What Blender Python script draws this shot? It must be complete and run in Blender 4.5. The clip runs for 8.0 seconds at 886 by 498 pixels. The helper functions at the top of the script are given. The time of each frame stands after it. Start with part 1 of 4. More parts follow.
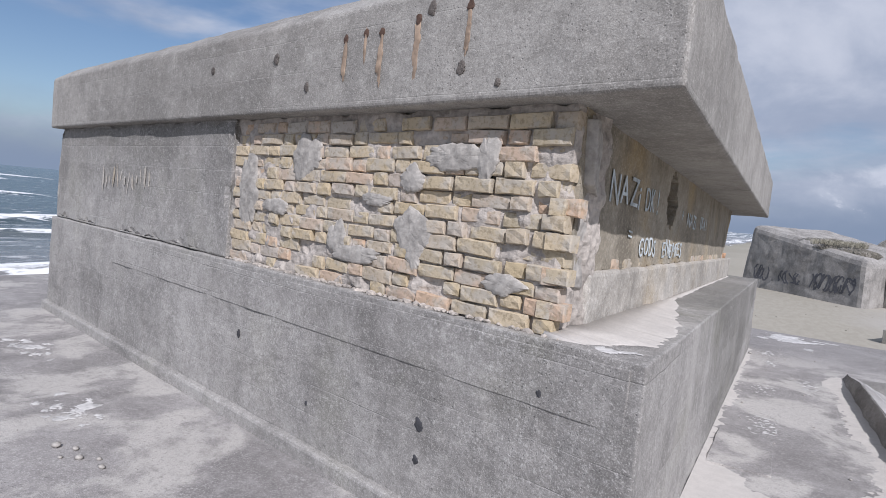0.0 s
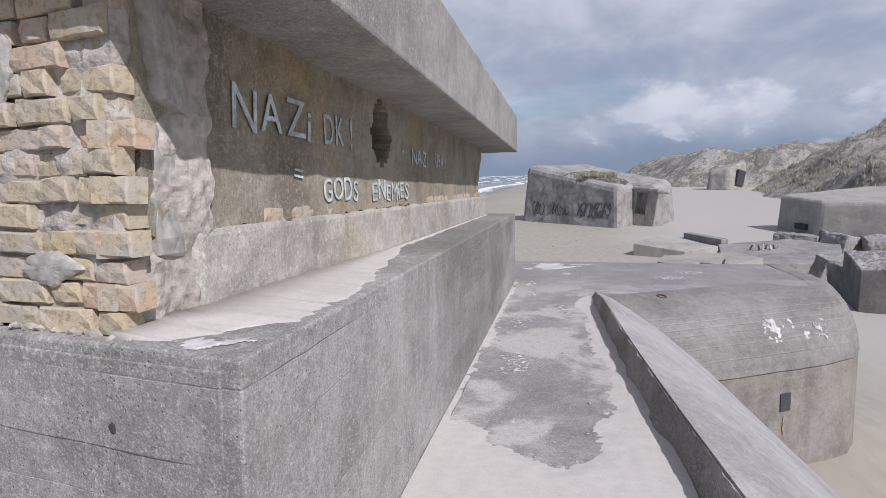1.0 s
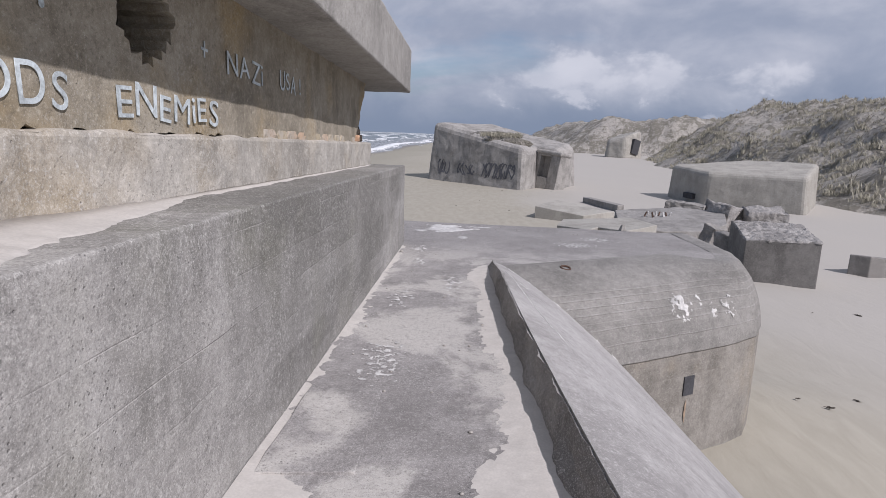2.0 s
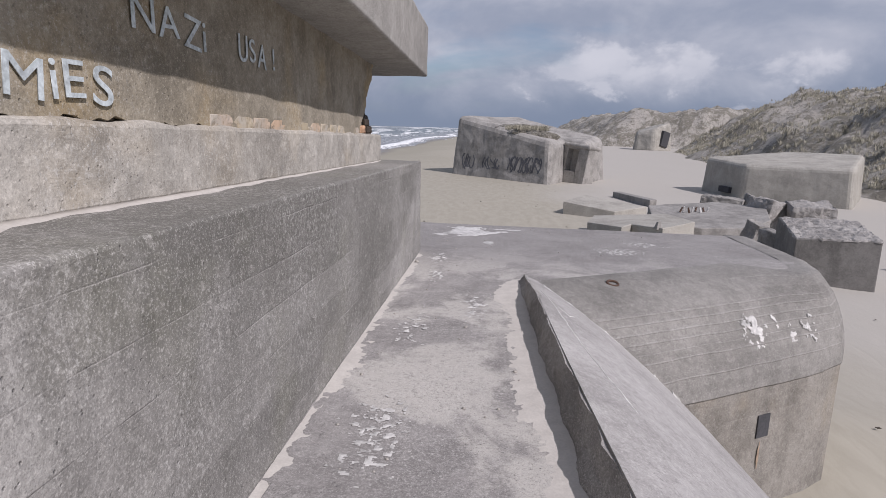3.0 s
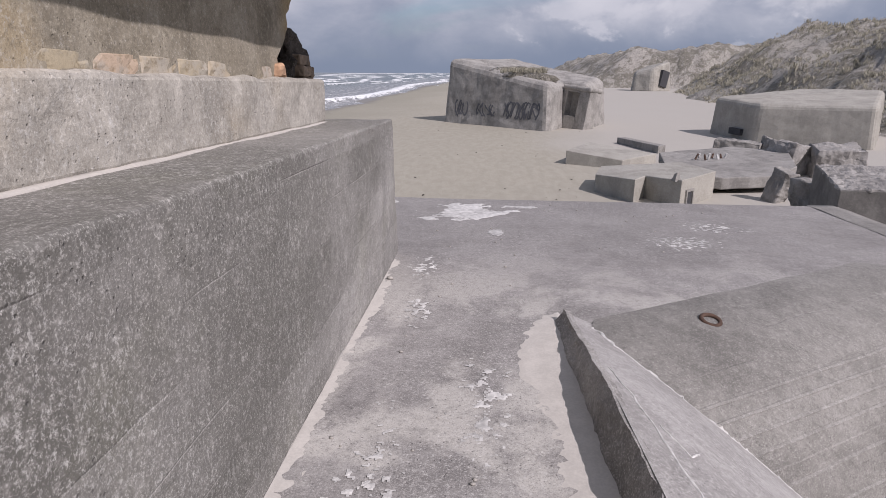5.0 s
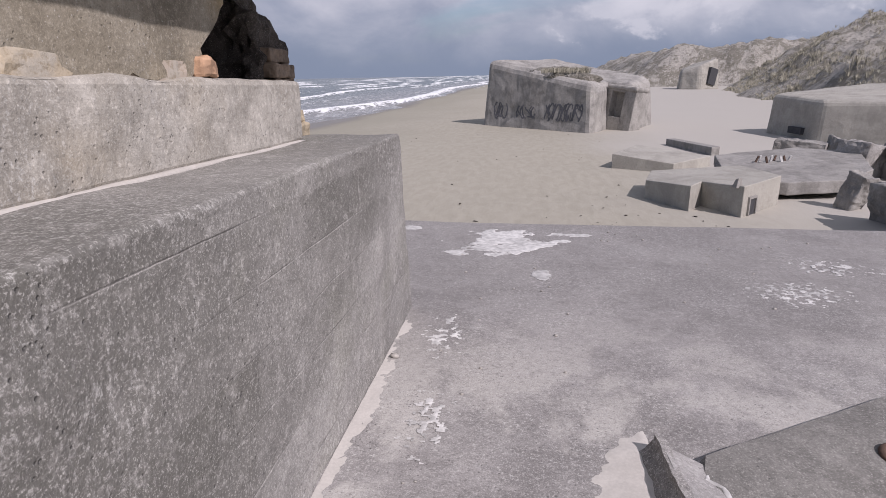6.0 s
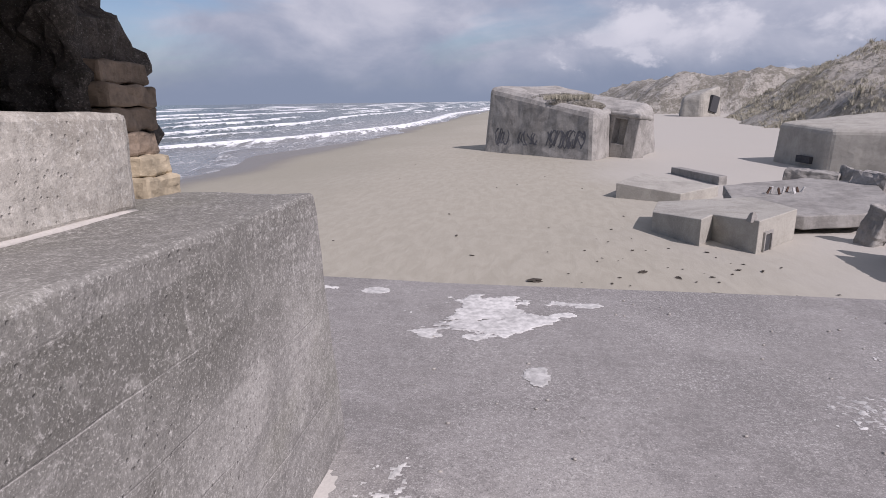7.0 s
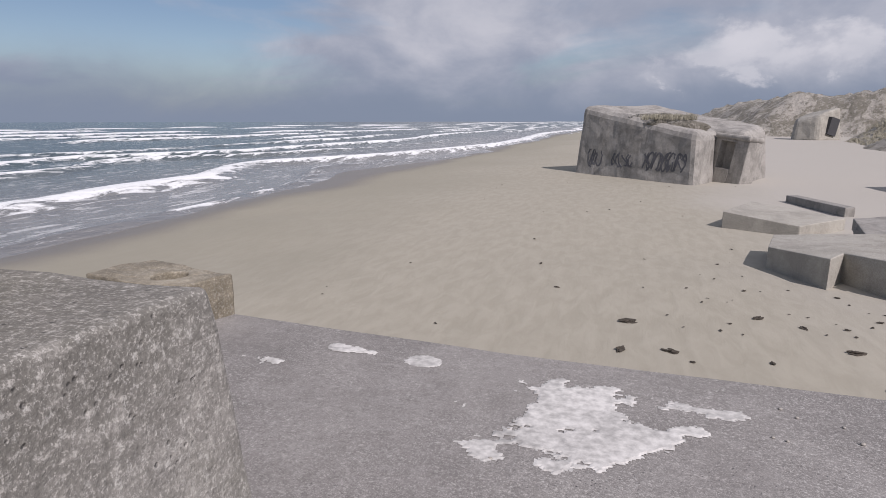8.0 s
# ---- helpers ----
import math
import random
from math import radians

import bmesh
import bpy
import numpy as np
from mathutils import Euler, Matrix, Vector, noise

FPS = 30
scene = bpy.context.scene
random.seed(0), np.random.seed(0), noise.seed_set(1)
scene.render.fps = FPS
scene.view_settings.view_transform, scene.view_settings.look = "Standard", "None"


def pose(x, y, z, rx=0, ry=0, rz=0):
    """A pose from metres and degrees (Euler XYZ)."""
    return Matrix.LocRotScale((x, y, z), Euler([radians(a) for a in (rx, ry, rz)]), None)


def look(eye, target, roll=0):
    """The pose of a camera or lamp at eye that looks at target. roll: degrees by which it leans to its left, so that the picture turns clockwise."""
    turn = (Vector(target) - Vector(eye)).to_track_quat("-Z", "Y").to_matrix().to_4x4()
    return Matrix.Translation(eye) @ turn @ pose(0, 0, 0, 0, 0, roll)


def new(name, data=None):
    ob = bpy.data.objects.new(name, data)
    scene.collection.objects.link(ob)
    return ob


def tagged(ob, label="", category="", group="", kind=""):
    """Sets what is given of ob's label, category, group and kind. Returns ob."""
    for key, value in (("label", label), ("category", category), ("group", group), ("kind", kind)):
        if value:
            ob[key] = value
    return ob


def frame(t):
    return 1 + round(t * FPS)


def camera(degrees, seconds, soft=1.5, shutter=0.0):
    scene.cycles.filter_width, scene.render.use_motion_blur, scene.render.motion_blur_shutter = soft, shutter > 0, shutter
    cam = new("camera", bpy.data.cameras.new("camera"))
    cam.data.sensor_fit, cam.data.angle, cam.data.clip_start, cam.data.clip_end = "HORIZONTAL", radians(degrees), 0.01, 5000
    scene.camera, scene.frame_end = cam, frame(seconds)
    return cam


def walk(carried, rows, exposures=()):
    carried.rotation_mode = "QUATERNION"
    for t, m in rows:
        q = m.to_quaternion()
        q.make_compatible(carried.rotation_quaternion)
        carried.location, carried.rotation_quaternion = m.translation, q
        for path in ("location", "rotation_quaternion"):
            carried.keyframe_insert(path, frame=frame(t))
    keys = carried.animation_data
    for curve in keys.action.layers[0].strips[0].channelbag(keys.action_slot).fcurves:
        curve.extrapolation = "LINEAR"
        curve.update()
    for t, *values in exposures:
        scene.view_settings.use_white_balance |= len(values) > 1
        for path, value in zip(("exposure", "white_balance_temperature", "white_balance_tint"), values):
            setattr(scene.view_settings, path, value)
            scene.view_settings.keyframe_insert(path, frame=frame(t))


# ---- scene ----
cam = camera(75.0, 8.0, soft=0.7)
PATH = [
    (0, (0.386, -2.322, 1.525), (-0.644, -0.614, 1.371), 5.3),
    (0.5, (0.563, -1.781, 1.477), (-0.142, 0.08, 1.284), 6.2),
    (1, (0.723, -1.362, 1.435), (0.312, 0.579, 1.184), -1.0),
    (1.5, (0.837, -0.718, 1.35), (0.783, 1.246, 0.978), 2.5),
    (3, (0.813, 0.944, 1.241), (0.645, 2.893, 0.826), 1.7),
    (3.5, (0.729, 1.393, 1.261), (0.66, 3.335, 0.789), 1.3),
    (4, (0.811, 1.962, 1.2), (0.973, 3.882, 0.665), -0.6),
    (4.5, (0.805, 2.467, 1.183), (0.972, 4.372, 0.597), 0.8),
    (5, (0.68, 3.114, 1.189), (0.533, 5.021, 0.602), 0.2),
    (6.5, (0.659, 4.821, 1.142), (0.368, 6.719, 0.582), -1.1),
    (7, (0.711, 5.403, 1.161), (0.417, 7.318, 0.664), -0.7),
    (7.5, (0.607, 5.967, 1.177), (0.227, 7.863, 0.666), -0.9),
    (8, (0.605, 6.506, 1.121), (0.022, 8.369, 0.687), -0.1),
]
walk(cam, [(t, look(eye, target, roll)) for t, eye, target, roll in PATH], [(0.0, 0.16, 5950, 15), (1.0, 0.10, 6000, 16), (3.0, -0.02, 6200, 18), (5.0, 0.0, 6300, 20), (7.0, 0.10, 6250, 22), (8.0, 0.0, 6400, 18)])

# ---- world, sun ----
from mathutils.bvhtree import BVHTree

SUN_TO = Vector((0.52, -0.53, 0.67)).normalized()
sun = new("sun", bpy.data.lights.new("sun", "SUN"))
sun.data.energy, sun.data.angle, sun.data.color = 3.9, radians(0.6), (1.0, 0.955, 0.90)
sun.matrix_world = look((0, 0, 60), Vector((0, 0, 60)) - SUN_TO)


class Nodes:
    """Short hand for building node trees."""

    def __init__(self, tree):
        self.tree = tree
        tree.nodes.clear()

    def add(self, kind, **values):
        n = self.tree.nodes.new(kind)
        for k, v in values.items():
            if k.startswith("in_"):
                self.put(n.inputs[k[3:]], v)
        return n

    def put(self, socket, v):
        if isinstance(v, bpy.types.NodeSocket):
            self.tree.links.new(v, socket)
        else:
            socket.default_value = v

    def math(self, op, a, b=0.0, c=0.0):
        n = self.tree.nodes.new("ShaderNodeMath")
        n.operation = op
        for s, v in zip(n.inputs, (a, b, c)):
            self.put(s, v)
        return n.outputs[0]

    def noise(self, vec, scale, detail=4.0, rough=0.55, distort=0.0):
        n = self.tree.nodes.new("ShaderNodeTexNoise")
        self.put(n.inputs["Vector"], vec)
        n.inputs["Scale"].default_value, n.inputs["Detail"].default_value = scale, detail
        n.inputs["Roughness"].default_value, n.inputs["Distortion"].default_value = rough, distort
        return n.outputs["Fac"]

    def voronoi(self, vec, scale):
        n = self.tree.nodes.new("ShaderNodeTexVoronoi")
        self.put(n.inputs["Vector"], vec)
        n.inputs["Scale"].default_value = scale
        return n.outputs["Distance"]

    def scaled(self, vec, s, offset=(0, 0, 0)):
        n = self.tree.nodes.new("ShaderNodeMapping")
        self.put(n.inputs["Vector"], vec)
        n.inputs["Scale"].default_value, n.inputs["Location"].default_value = s, offset
        return n.outputs[0]

    def step(self, v, lo, hi, a=0.0, b=1.0):
        n = self.tree.nodes.new("ShaderNodeMapRange")
        n.interpolation_type = "SMOOTHSTEP"
        for s, x in zip(n.inputs, (v, lo, hi, a, b)):
            self.put(s, x)
        return n.outputs[0]

    def mix(self, f, a, b, blend="MIX"):
        n = self.tree.nodes.new("ShaderNodeMix")
        n.data_type, n.blend_type = "RGBA", blend
        for s, x in ((n.inputs[0], f), (n.inputs[6], a), (n.inputs[7], b)):
            self.put(s, (*x, 1.0) if isinstance(x, tuple) and len(x) == 3 else x)
        return n.outputs[2]

    def split(self, vec):
        n = self.tree.nodes.new("ShaderNodeSeparateXYZ")
        self.put(n.inputs[0], vec)
        return n.outputs

    def bump(self, height, strength, distance):
        n = self.tree.nodes.new("ShaderNodeBump")
        self.put(n.inputs["Height"], height)
        n.inputs["Strength"].default_value, n.inputs["Distance"].default_value = strength, distance
        return n.outputs[0]


world = bpy.data.worlds.new("sky")
scene.world = world
world.use_nodes = True
w = Nodes(world.node_tree)
coord = w.add("ShaderNodeTexCoord").outputs["Generated"]
sky = w.tree.nodes.new("ShaderNodeTexSky")
sky.sky_type, sky.sun_disc = "NISHITA", False
sky.sun_elevation, sky.sun_rotation = math.asin(SUN_TO.z), math.atan2(SUN_TO.x, SUN_TO.y)
sky.air_density, sky.dust_density, sky.ozone_density = 1.0, 0.6, 2.0
blue = w.mix(1.0, sky.outputs[0], (0.085, 0.085, 0.085), "MULTIPLY")
sx, sy, sz = w.split(coord)[:3]
el = w.math("MAXIMUM", sz, 0.0)
# cloud layers flatten towards the horizon
flat = w.add("ShaderNodeCombineXYZ", in_X=w.math("DIVIDE", sx, w.math("ADD", el, 0.22)), in_Y=w.math("DIVIDE", sy, w.math("ADD", el, 0.22)), in_Z=w.math("MULTIPLY", el, 5.0)).outputs[0]
big = w.noise(flat, 0.9, 6.0, 0.52, 0.35)
puff = w.noise(w.scaled(coord, (1.0, 1.0, 1.7), (3.1, 0.4, 0.2)), 5.2, 7.0, 0.55, 0.25)
cover = w.step(w.math("ADD", big, w.math("ADD", 0.03, w.math("MULTIPLY", sx, 0.28))), 0.30, 0.50)
tone = w.mix(w.step(puff, 0.32, 0.70), (0.375, 0.425, 0.51), (0.63, 0.655, 0.70))
# one bright bank of cumulus low over the dunes
side = w.math("DIVIDE", sx, w.math("MAXIMUM", sy, 0.05))
bank = w.noise(w.scaled(coord, (1.0, 1.0, 1.5), (1.3, 2.4, 0.6)), 9.0, 7.0, 0.56, 0.2)
hump = w.math("SUBTRACT", 1.0, w.math("ADD", w.math("POWER", w.math("DIVIDE", w.math("SUBTRACT", side, 0.27), 0.25), 2.0), w.math("POWER", w.math("DIVIDE", w.math("SUBTRACT", sz, 0.085), 0.055), 2.0)))
cumulus = w.math("MULTIPLY", w.step(w.math("ADD", w.math("MULTIPLY", hump, 0.16), bank), 0.53, 0.66), w.step(sy, 0.1, 0.4))
tone = w.mix(w.math("MULTIPLY", cumulus, 0.75), tone, (0.78, 0.795, 0.82))
skin = w.mix(cover, blue, tone)
low = w.step(w.math("ADD", sz, w.math("MULTIPLY", w.math("SUBTRACT", puff, 0.5), 0.10)), 0.01, 0.13)
skin = w.mix(w.math("MAXIMUM", low, w.math("MULTIPLY", cumulus, 0.8)), (0.265, 0.325, 0.415), skin)
back = w.add("ShaderNodeBackground", in_Color=skin, in_Strength=0.84)
w.tree.links.new(back.outputs[0], w.add("ShaderNodeOutputWorld").inputs[0])


# ---- materials ----
def material(name, build):
    m = bpy.data.materials.new(name)
    m.use_nodes = True
    n = Nodes(m.node_tree)
    place = n.add("ShaderNodeTexCoord").outputs["Object"]
    colour, rough, normal = build(n, place)
    shader = n.add("ShaderNodeBsdfPrincipled", in_Roughness=rough)
    n.put(shader.inputs["Base Color"], (*colour, 1.0) if isinstance(colour, tuple) else colour)
    if normal is not None:
        n.put(shader.inputs["Normal"], normal)
    n.tree.links.new(shader.outputs[0], n.add("ShaderNodeOutputMaterial").inputs[0])
    return m


def concrete(name, dark, light, boards=0.0, pitch=0.145, white=0.0, stains=0.5, ochre=0.0, pits=0.5, film=0.0, green=0.0, drip=0.12, lichen=0.0):
    """Weathered cast concrete; boards: strength of the formwork's lines; white: lime flakes; film: blown sand caught in it; lichen: dark growth on the sheltered length, run down in streaks."""

    def build(n, p):
        large = n.noise(p, 0.8, 5, 0.6, 0.4)
        streak = n.noise(n.scaled(p, (4.5, 4.5, 0.7)), 1.0, 5, 0.6)
        mid = n.noise(p, 6.0, 7, 0.7)
        grain = n.noise(p, 55.0, 4, 0.75)
        f = n.math("ADD", n.math("MULTIPLY", large, 0.46), n.math("ADD", n.math("MULTIPLY", streak, drip), n.math("MULTIPLY", mid, 0.54 - drip)))
        col = n.mix(n.step(f, 0.40, 0.70), dark, light)
        col = n.mix(n.step(n.math("MULTIPLY", n.math("ADD", n.math("MULTIPLY", streak, 0.4), n.math("MULTIPLY", n.noise(p, 2.6, 6, 0.7), 0.6)), large), 0.27, 0.17, 0.0, stains), col, tuple(c * 0.5 for c in dark))
        if lichen:
            edge = n.math("ADD", n.split(p)[1], n.math("ADD", n.math("MULTIPLY", n.noise(n.scaled(p, (0.0, 2.6, 0.35), (0, 3, 1)), 1.0, 6, 0.65), 5.0), n.math("MULTIPLY", n.split(p)[2], 1.2)))
            grown = n.math("MULTIPLY", n.step(edge, 4.3, 6.1), n.math("MULTIPLY", n.step(n.math("ADD", n.math("ADD", n.split(p)[1], n.math("MULTIPLY", n.split(p)[2], -2.2)), n.math("MULTIPLY", n.noise(n.scaled(p, (1, 1, 1), (1, 8, 3)), 1.5, 6, 0.7), 2.0)), 6.9, 5.4), n.step(n.noise(p, 1.3, 6, 0.7), 0.30, 0.55, 0.35, 1.0)))
            col = n.mix(n.math("MULTIPLY", grown, lichen), col, (0.122, 0.117, 0.103))
            runs = n.step(n.noise(n.scaled(p, (26.0, 26.0, 3.0), (2, 0, 0)), 1.0, 6, 0.7, 0.3), 0.56, 0.68)
            col = n.mix(n.math("MULTIPLY", runs, n.math("MULTIPLY", grown, 0.25)), col, light)
        if green:
            col = n.mix(n.step(n.noise(p, 1.6, 5, 0.6), 0.52, 0.70, 0.0, green), col, (0.20, 0.20, 0.13))
        if ochre:
            col = n.mix(n.step(n.noise(p, 1.1, 4, 0.6), 0.50, 0.72, 0.0, ochre), col, (0.40, 0.30, 0.16))
        if film:
            col = n.mix(n.math("MULTIPLY", n.step(n.noise(n.scaled(p, (1.0, 0.8, 1.0), (5, 2, 0)), 1.3, 6, 0.62, 0.3), 0.48, 0.58), n.math("MULTIPLY", n.step(n.math("ADD", n.split(p)[1], n.math("MULTIPLY", mid, 2.0)), 9.0, 6.5, 0.15, 1.0), film)), col, (0.50, 0.475, 0.44))
        if film:
            col = n.mix(n.step(n.math("ADD", n.split(p)[1], n.math("MULTIPLY", large, 2.0)), 7.2, 9.2, 0.0, 0.45), col, tuple(c * 0.8 for c in dark))
        if boards:
            z = n.math("ADD", n.math("ADD", n.split(p)[2], 0.07), n.math("MULTIPLY", mid, 0.010))
            row = n.math("DIVIDE", z, pitch)
            saw = n.math("FRACT", row)
            line = n.math("MAXIMUM", n.step(saw, 0.028, 0.0), n.step(saw, 0.982, 1.0))
            line = n.math("MULTIPLY", line, n.step(n.noise(n.scaled(p, (1.1, 1.1, 9.0)), 1.0, 4, 0.6), 0.42, 0.62))
            tint = n.noise(n.add("ShaderNodeCombineXYZ", in_X=n.math("MULTIPLY", n.split(p)[0], 0.25), in_Y=n.math("MULTIPLY", n.split(p)[1], 0.25), in_Z=n.math("FLOOR", row)).outputs[0], 1.7, 2)
            col = n.mix(n.step(tint, 0.42, 0.65, 0.0, 0.3 * boards), col, light)
            pale = n.step(n.noise(p, 1.4, 3), 0.38, 0.5)
            col = n.mix(n.math("MULTIPLY", line, 0.6 * boards), col, n.mix(pale, tuple(c * 0.45 for c in dark), tuple(min(1.0, c * 1.25) for c in light)))
        if white:
            flake = n.noise(n.scaled(p, (58.0, 58.0, 44.0)), 1.0, 8, 0.85, 0.1)
            patch = n.step(n.noise(n.scaled(p, (1.0, 1.0, 0.8), (9, 4, 2)), 1.7, 5, 0.65), 0.38, 0.62)
            col = n.mix(n.math("MULTIPLY", n.step(flake, 0.52, 0.62), n.math("MULTIPLY", patch, white)), col, (0.60, 0.585, 0.56))
        speckle = n.noise(p, 21.0, 5, 0.75)
        col = n.mix(n.step(speckle, 0.50, 0.34, 0.0, 0.33), col, tuple(c * 0.6 for c in dark))
        col = n.mix(n.step(speckle, 0.52, 0.68, 0.0, 0.30), col, tuple(min(1.0, c * 1.3) for c in light))
        pit = n.voronoi(p, 42.0)
        holes = n.math("MULTIPLY", n.step(pit, 0.20, 0.08), n.step(n.noise(p, 4.0, 3), 0.42, 0.6, 0.15, 1.0))
        col = n.mix(n.math("MULTIPLY", holes, pits), col, tuple(c * 0.4 for c in dark))
        col = n.mix(n.step(n.voronoi(n.scaled(p, (1, 1, 1), (0.3, 0.7, 0.1)), 60.0), 0.17, 0.05, 0.0, 0.5), col, (0.60, 0.58, 0.55))
        col = n.mix(n.step(grain, 0.54, 0.72, 0.0, 0.55), col, tuple(min(1.0, c * 1.4) for c in light))
        col = n.mix(n.step(grain, 0.46, 0.30, 0.0, 0.55), col, tuple(c * 0.55 for c in dark))
        grit = n.noise(p, 150.0, 3, 0.8)
        col = n.mix(n.step(grit, 0.54, 0.66, 0.0, 0.1 + 0.8 * pits), col, tuple(min(1.0, c * 1.45) for c in light))
        col = n.mix(n.step(grit, 0.46, 0.34, 0.0, 0.1 + 0.8 * pits), col, tuple(c * 0.5 for c in dark))
        height = n.math("ADD", n.math("MULTIPLY", grain, 0.8), n.math("SUBTRACT", n.math("MULTIPLY", mid, 1.2), n.math("MULTIPLY", holes, 0.8)))
        if boards:
            height = n.math("SUBTRACT", height, n.math("MULTIPLY", line, 0.7 * boards))
        return col, 0.94, n.bump(height, 0.6, 0.007)

    return material(name, build)


M_PLINTH = concrete("board-marked grey concrete", (0.235, 0.224, 0.21), (0.425, 0.408, 0.385), boards=0.8, pitch=0.17, white=0.75, stains=0.45, green=0.2, lichen=0.92)
M_ROOF = concrete("roof slab concrete", (0.25, 0.237, 0.217), (0.40, 0.383, 0.355), boards=0.45, pitch=0.19, stains=0.4)
M_RENDER = concrete("ochre-stained cement render", (0.23, 0.20, 0.15), (0.415, 0.375, 0.305), white=0.45, ochre=0.85, stains=0.55, pits=0.2)
M_LEDGE = concrete("lime-bleached cement", (0.33, 0.306, 0.268), (0.55, 0.52, 0.472), white=0.8, ochre=0.45, stains=0.35, pits=0.2)
M_DECK = concrete("worn deck concrete", (0.222, 0.208, 0.20), (0.375, 0.356, 0.343), white=0.8, stains=0.3, film=0.8)
# brown stain plus the overhang's shade, both put into the colour
M_STAIN_SHADE = concrete("brown-stained concrete with shade in its tone", (0.175, 0.16, 0.14), (0.31, 0.29, 0.262), boards=0.6, pitch=0.17, white=0.35, stains=0.6, ochre=0.25)
M_MASS = concrete("pale weathered concrete", (0.165, 0.157, 0.145), (0.285, 0.272, 0.254), boards=1.0, pitch=0.062, white=0.25, stains=0.4)
M_WING = concrete("smooth sloping concrete", (0.29, 0.276, 0.265), (0.43, 0.413, 0.40), white=0.6, stains=0.25, pits=0.3)
M_RIDGE = concrete("pale formwork ridge", (0.20, 0.19, 0.176), (0.34, 0.325, 0.305), stains=0.3, white=0.5)
M_BROKEN = concrete("broken dark concrete", (0.24, 0.227, 0.215), (0.42, 0.40, 0.38), stains=0.5, pits=0.8)
# near-black: the shade inside the bunkers is put into this colour
M_INNER_SHADE = concrete("shade-darkened inner concrete", (0.028, 0.026, 0.025), (0.075, 0.07, 0.065), stains=0.6)
# weathered masonry tone with shade put into the colour as well
M_PIER = concrete("weathered masonry darkened for shade", (0.085, 0.075, 0.068), (0.20, 0.175, 0.155), stains=0.6)

M_FAR = concrete("salt-bleached bunker concrete", (0.25, 0.237, 0.22), (0.40, 0.38, 0.355), boards=0.35, pitch=0.3, white=0.4, stains=0.6)
M_SANDY = concrete("sand-scoured pale concrete", (0.30, 0.283, 0.25), (0.42, 0.398, 0.355), boards=0.4, pitch=0.3, white=0.3, stains=0.3)
M_DARK = concrete("dark weathered block concrete", (0.13, 0.123, 0.115), (0.225, 0.214, 0.20), boards=0.3, pitch=0.2, stains=0.5)
M_BLOCK = concrete("grey block concrete", (0.22, 0.208, 0.194), (0.34, 0.325, 0.305), boards=0.3, pitch=0.2, stains=0.5)


def plain(name, colour, rough=0.9, grain=25.0, spread=0.35, relief=0.3, depth=0.004):
    def build(n, p):
        a, b = n.noise(p, grain, 5, 0.65), n.noise(p, grain * 0.14, 4, 0.6)
        f = n.math("ADD", n.math("MULTIPLY", a, 0.6), n.math("MULTIPLY", b, 0.5))
        return n.mix(n.step(f, 0.35, 0.75), tuple(c * (1 - spread) for c in colour), tuple(min(1, c * (1 + spread)) for c in colour)), rough, n.bump(a, relief, depth)

    return material(name, build)


def brick_material():
    def build(n, p):
        tone = n.add("ShaderNodeObjectInfo").outputs["Random"]
        ramp = n.tree.nodes.new("ShaderNodeValToRGB")
        n.put(ramp.inputs[0], tone)
        stops = ((0.0, (0.48, 0.39, 0.25)), (0.25, (0.53, 0.44, 0.31)), (0.45, (0.45, 0.385, 0.275)), (0.65, (0.49, 0.41, 0.33)), (0.82, (0.54, 0.38, 0.26)), (1.0, (0.46, 0.425, 0.38)))
        while len(ramp.color_ramp.elements) < len(stops):
            ramp.color_ramp.elements.new(0.5)
        for e, (pos, c) in zip(ramp.color_ramp.elements, stops):
            e.position, e.color = pos, (*c, 1)
        shift = n.add("ShaderNodeVectorMath")
        n.put(shift.inputs[0], p)
        n.put(shift.inputs[1], n.add("ShaderNodeCombineXYZ", in_X=n.math("MULTIPLY", tone, 31.0), in_Y=n.math("MULTIPLY", tone, 17.0), in_Z=n.math("MULTIPLY", tone, 9.0)).outputs[0])
        q = shift.outputs[0]
        a, b = n.noise(q, 45, 5, 0.7), n.noise(q, 9, 4, 0.6)
        col = n.mix(n.step(b, 0.44, 0.64, 0.0, 0.8), ramp.outputs[0], (0.45, 0.415, 0.36))
        col = n.mix(n.step(a, 0.52, 0.34, 0.0, 0.55), col, (0.22, 0.17, 0.10))
        return col, 0.95, n.bump(a, 0.7, 0.006)

    return material("yellow brick", build)


M_BRICK = brick_material()
M_MORTAR = plain("crumbling lime mortar", (0.42, 0.38, 0.34), grain=30, relief=0.8, depth=0.012)
M_PATCH = plain("grey cement smear", (0.37, 0.348, 0.318), grain=28, relief=0.5, depth=0.006)
M_LIME = plain("white lime patch", (0.50, 0.487, 0.472), grain=22, spread=0.4, relief=0.5)
M_PAINT = plain("pale worn paint", (0.50, 0.55, 0.57), grain=45, spread=0.4, relief=0.1)
M_SCRAWL = plain("faded black paint", (0.10, 0.10, 0.11), grain=20)
# stands in for the shade inside openings and pits
M_BLACK = plain("flat black for shade in openings", (0.05, 0.05, 0.055), grain=50)
M_RUST = plain("rusted iron", (0.085, 0.05, 0.036), grain=60)
M_STAIN = plain("rust stain", (0.30, 0.225, 0.165), grain=18, spread=0.45, relief=0.1)
M_WEED = plain("dark dried seaweed", (0.055, 0.045, 0.035), grain=40)
M_PEBBLE = plain("pale pebble", (0.33, 0.31, 0.285), grain=40)
M_BRICKISH = plain("yellowish worn brick", (0.40, 0.335, 0.24), grain=20, relief=0.7, depth=0.01)
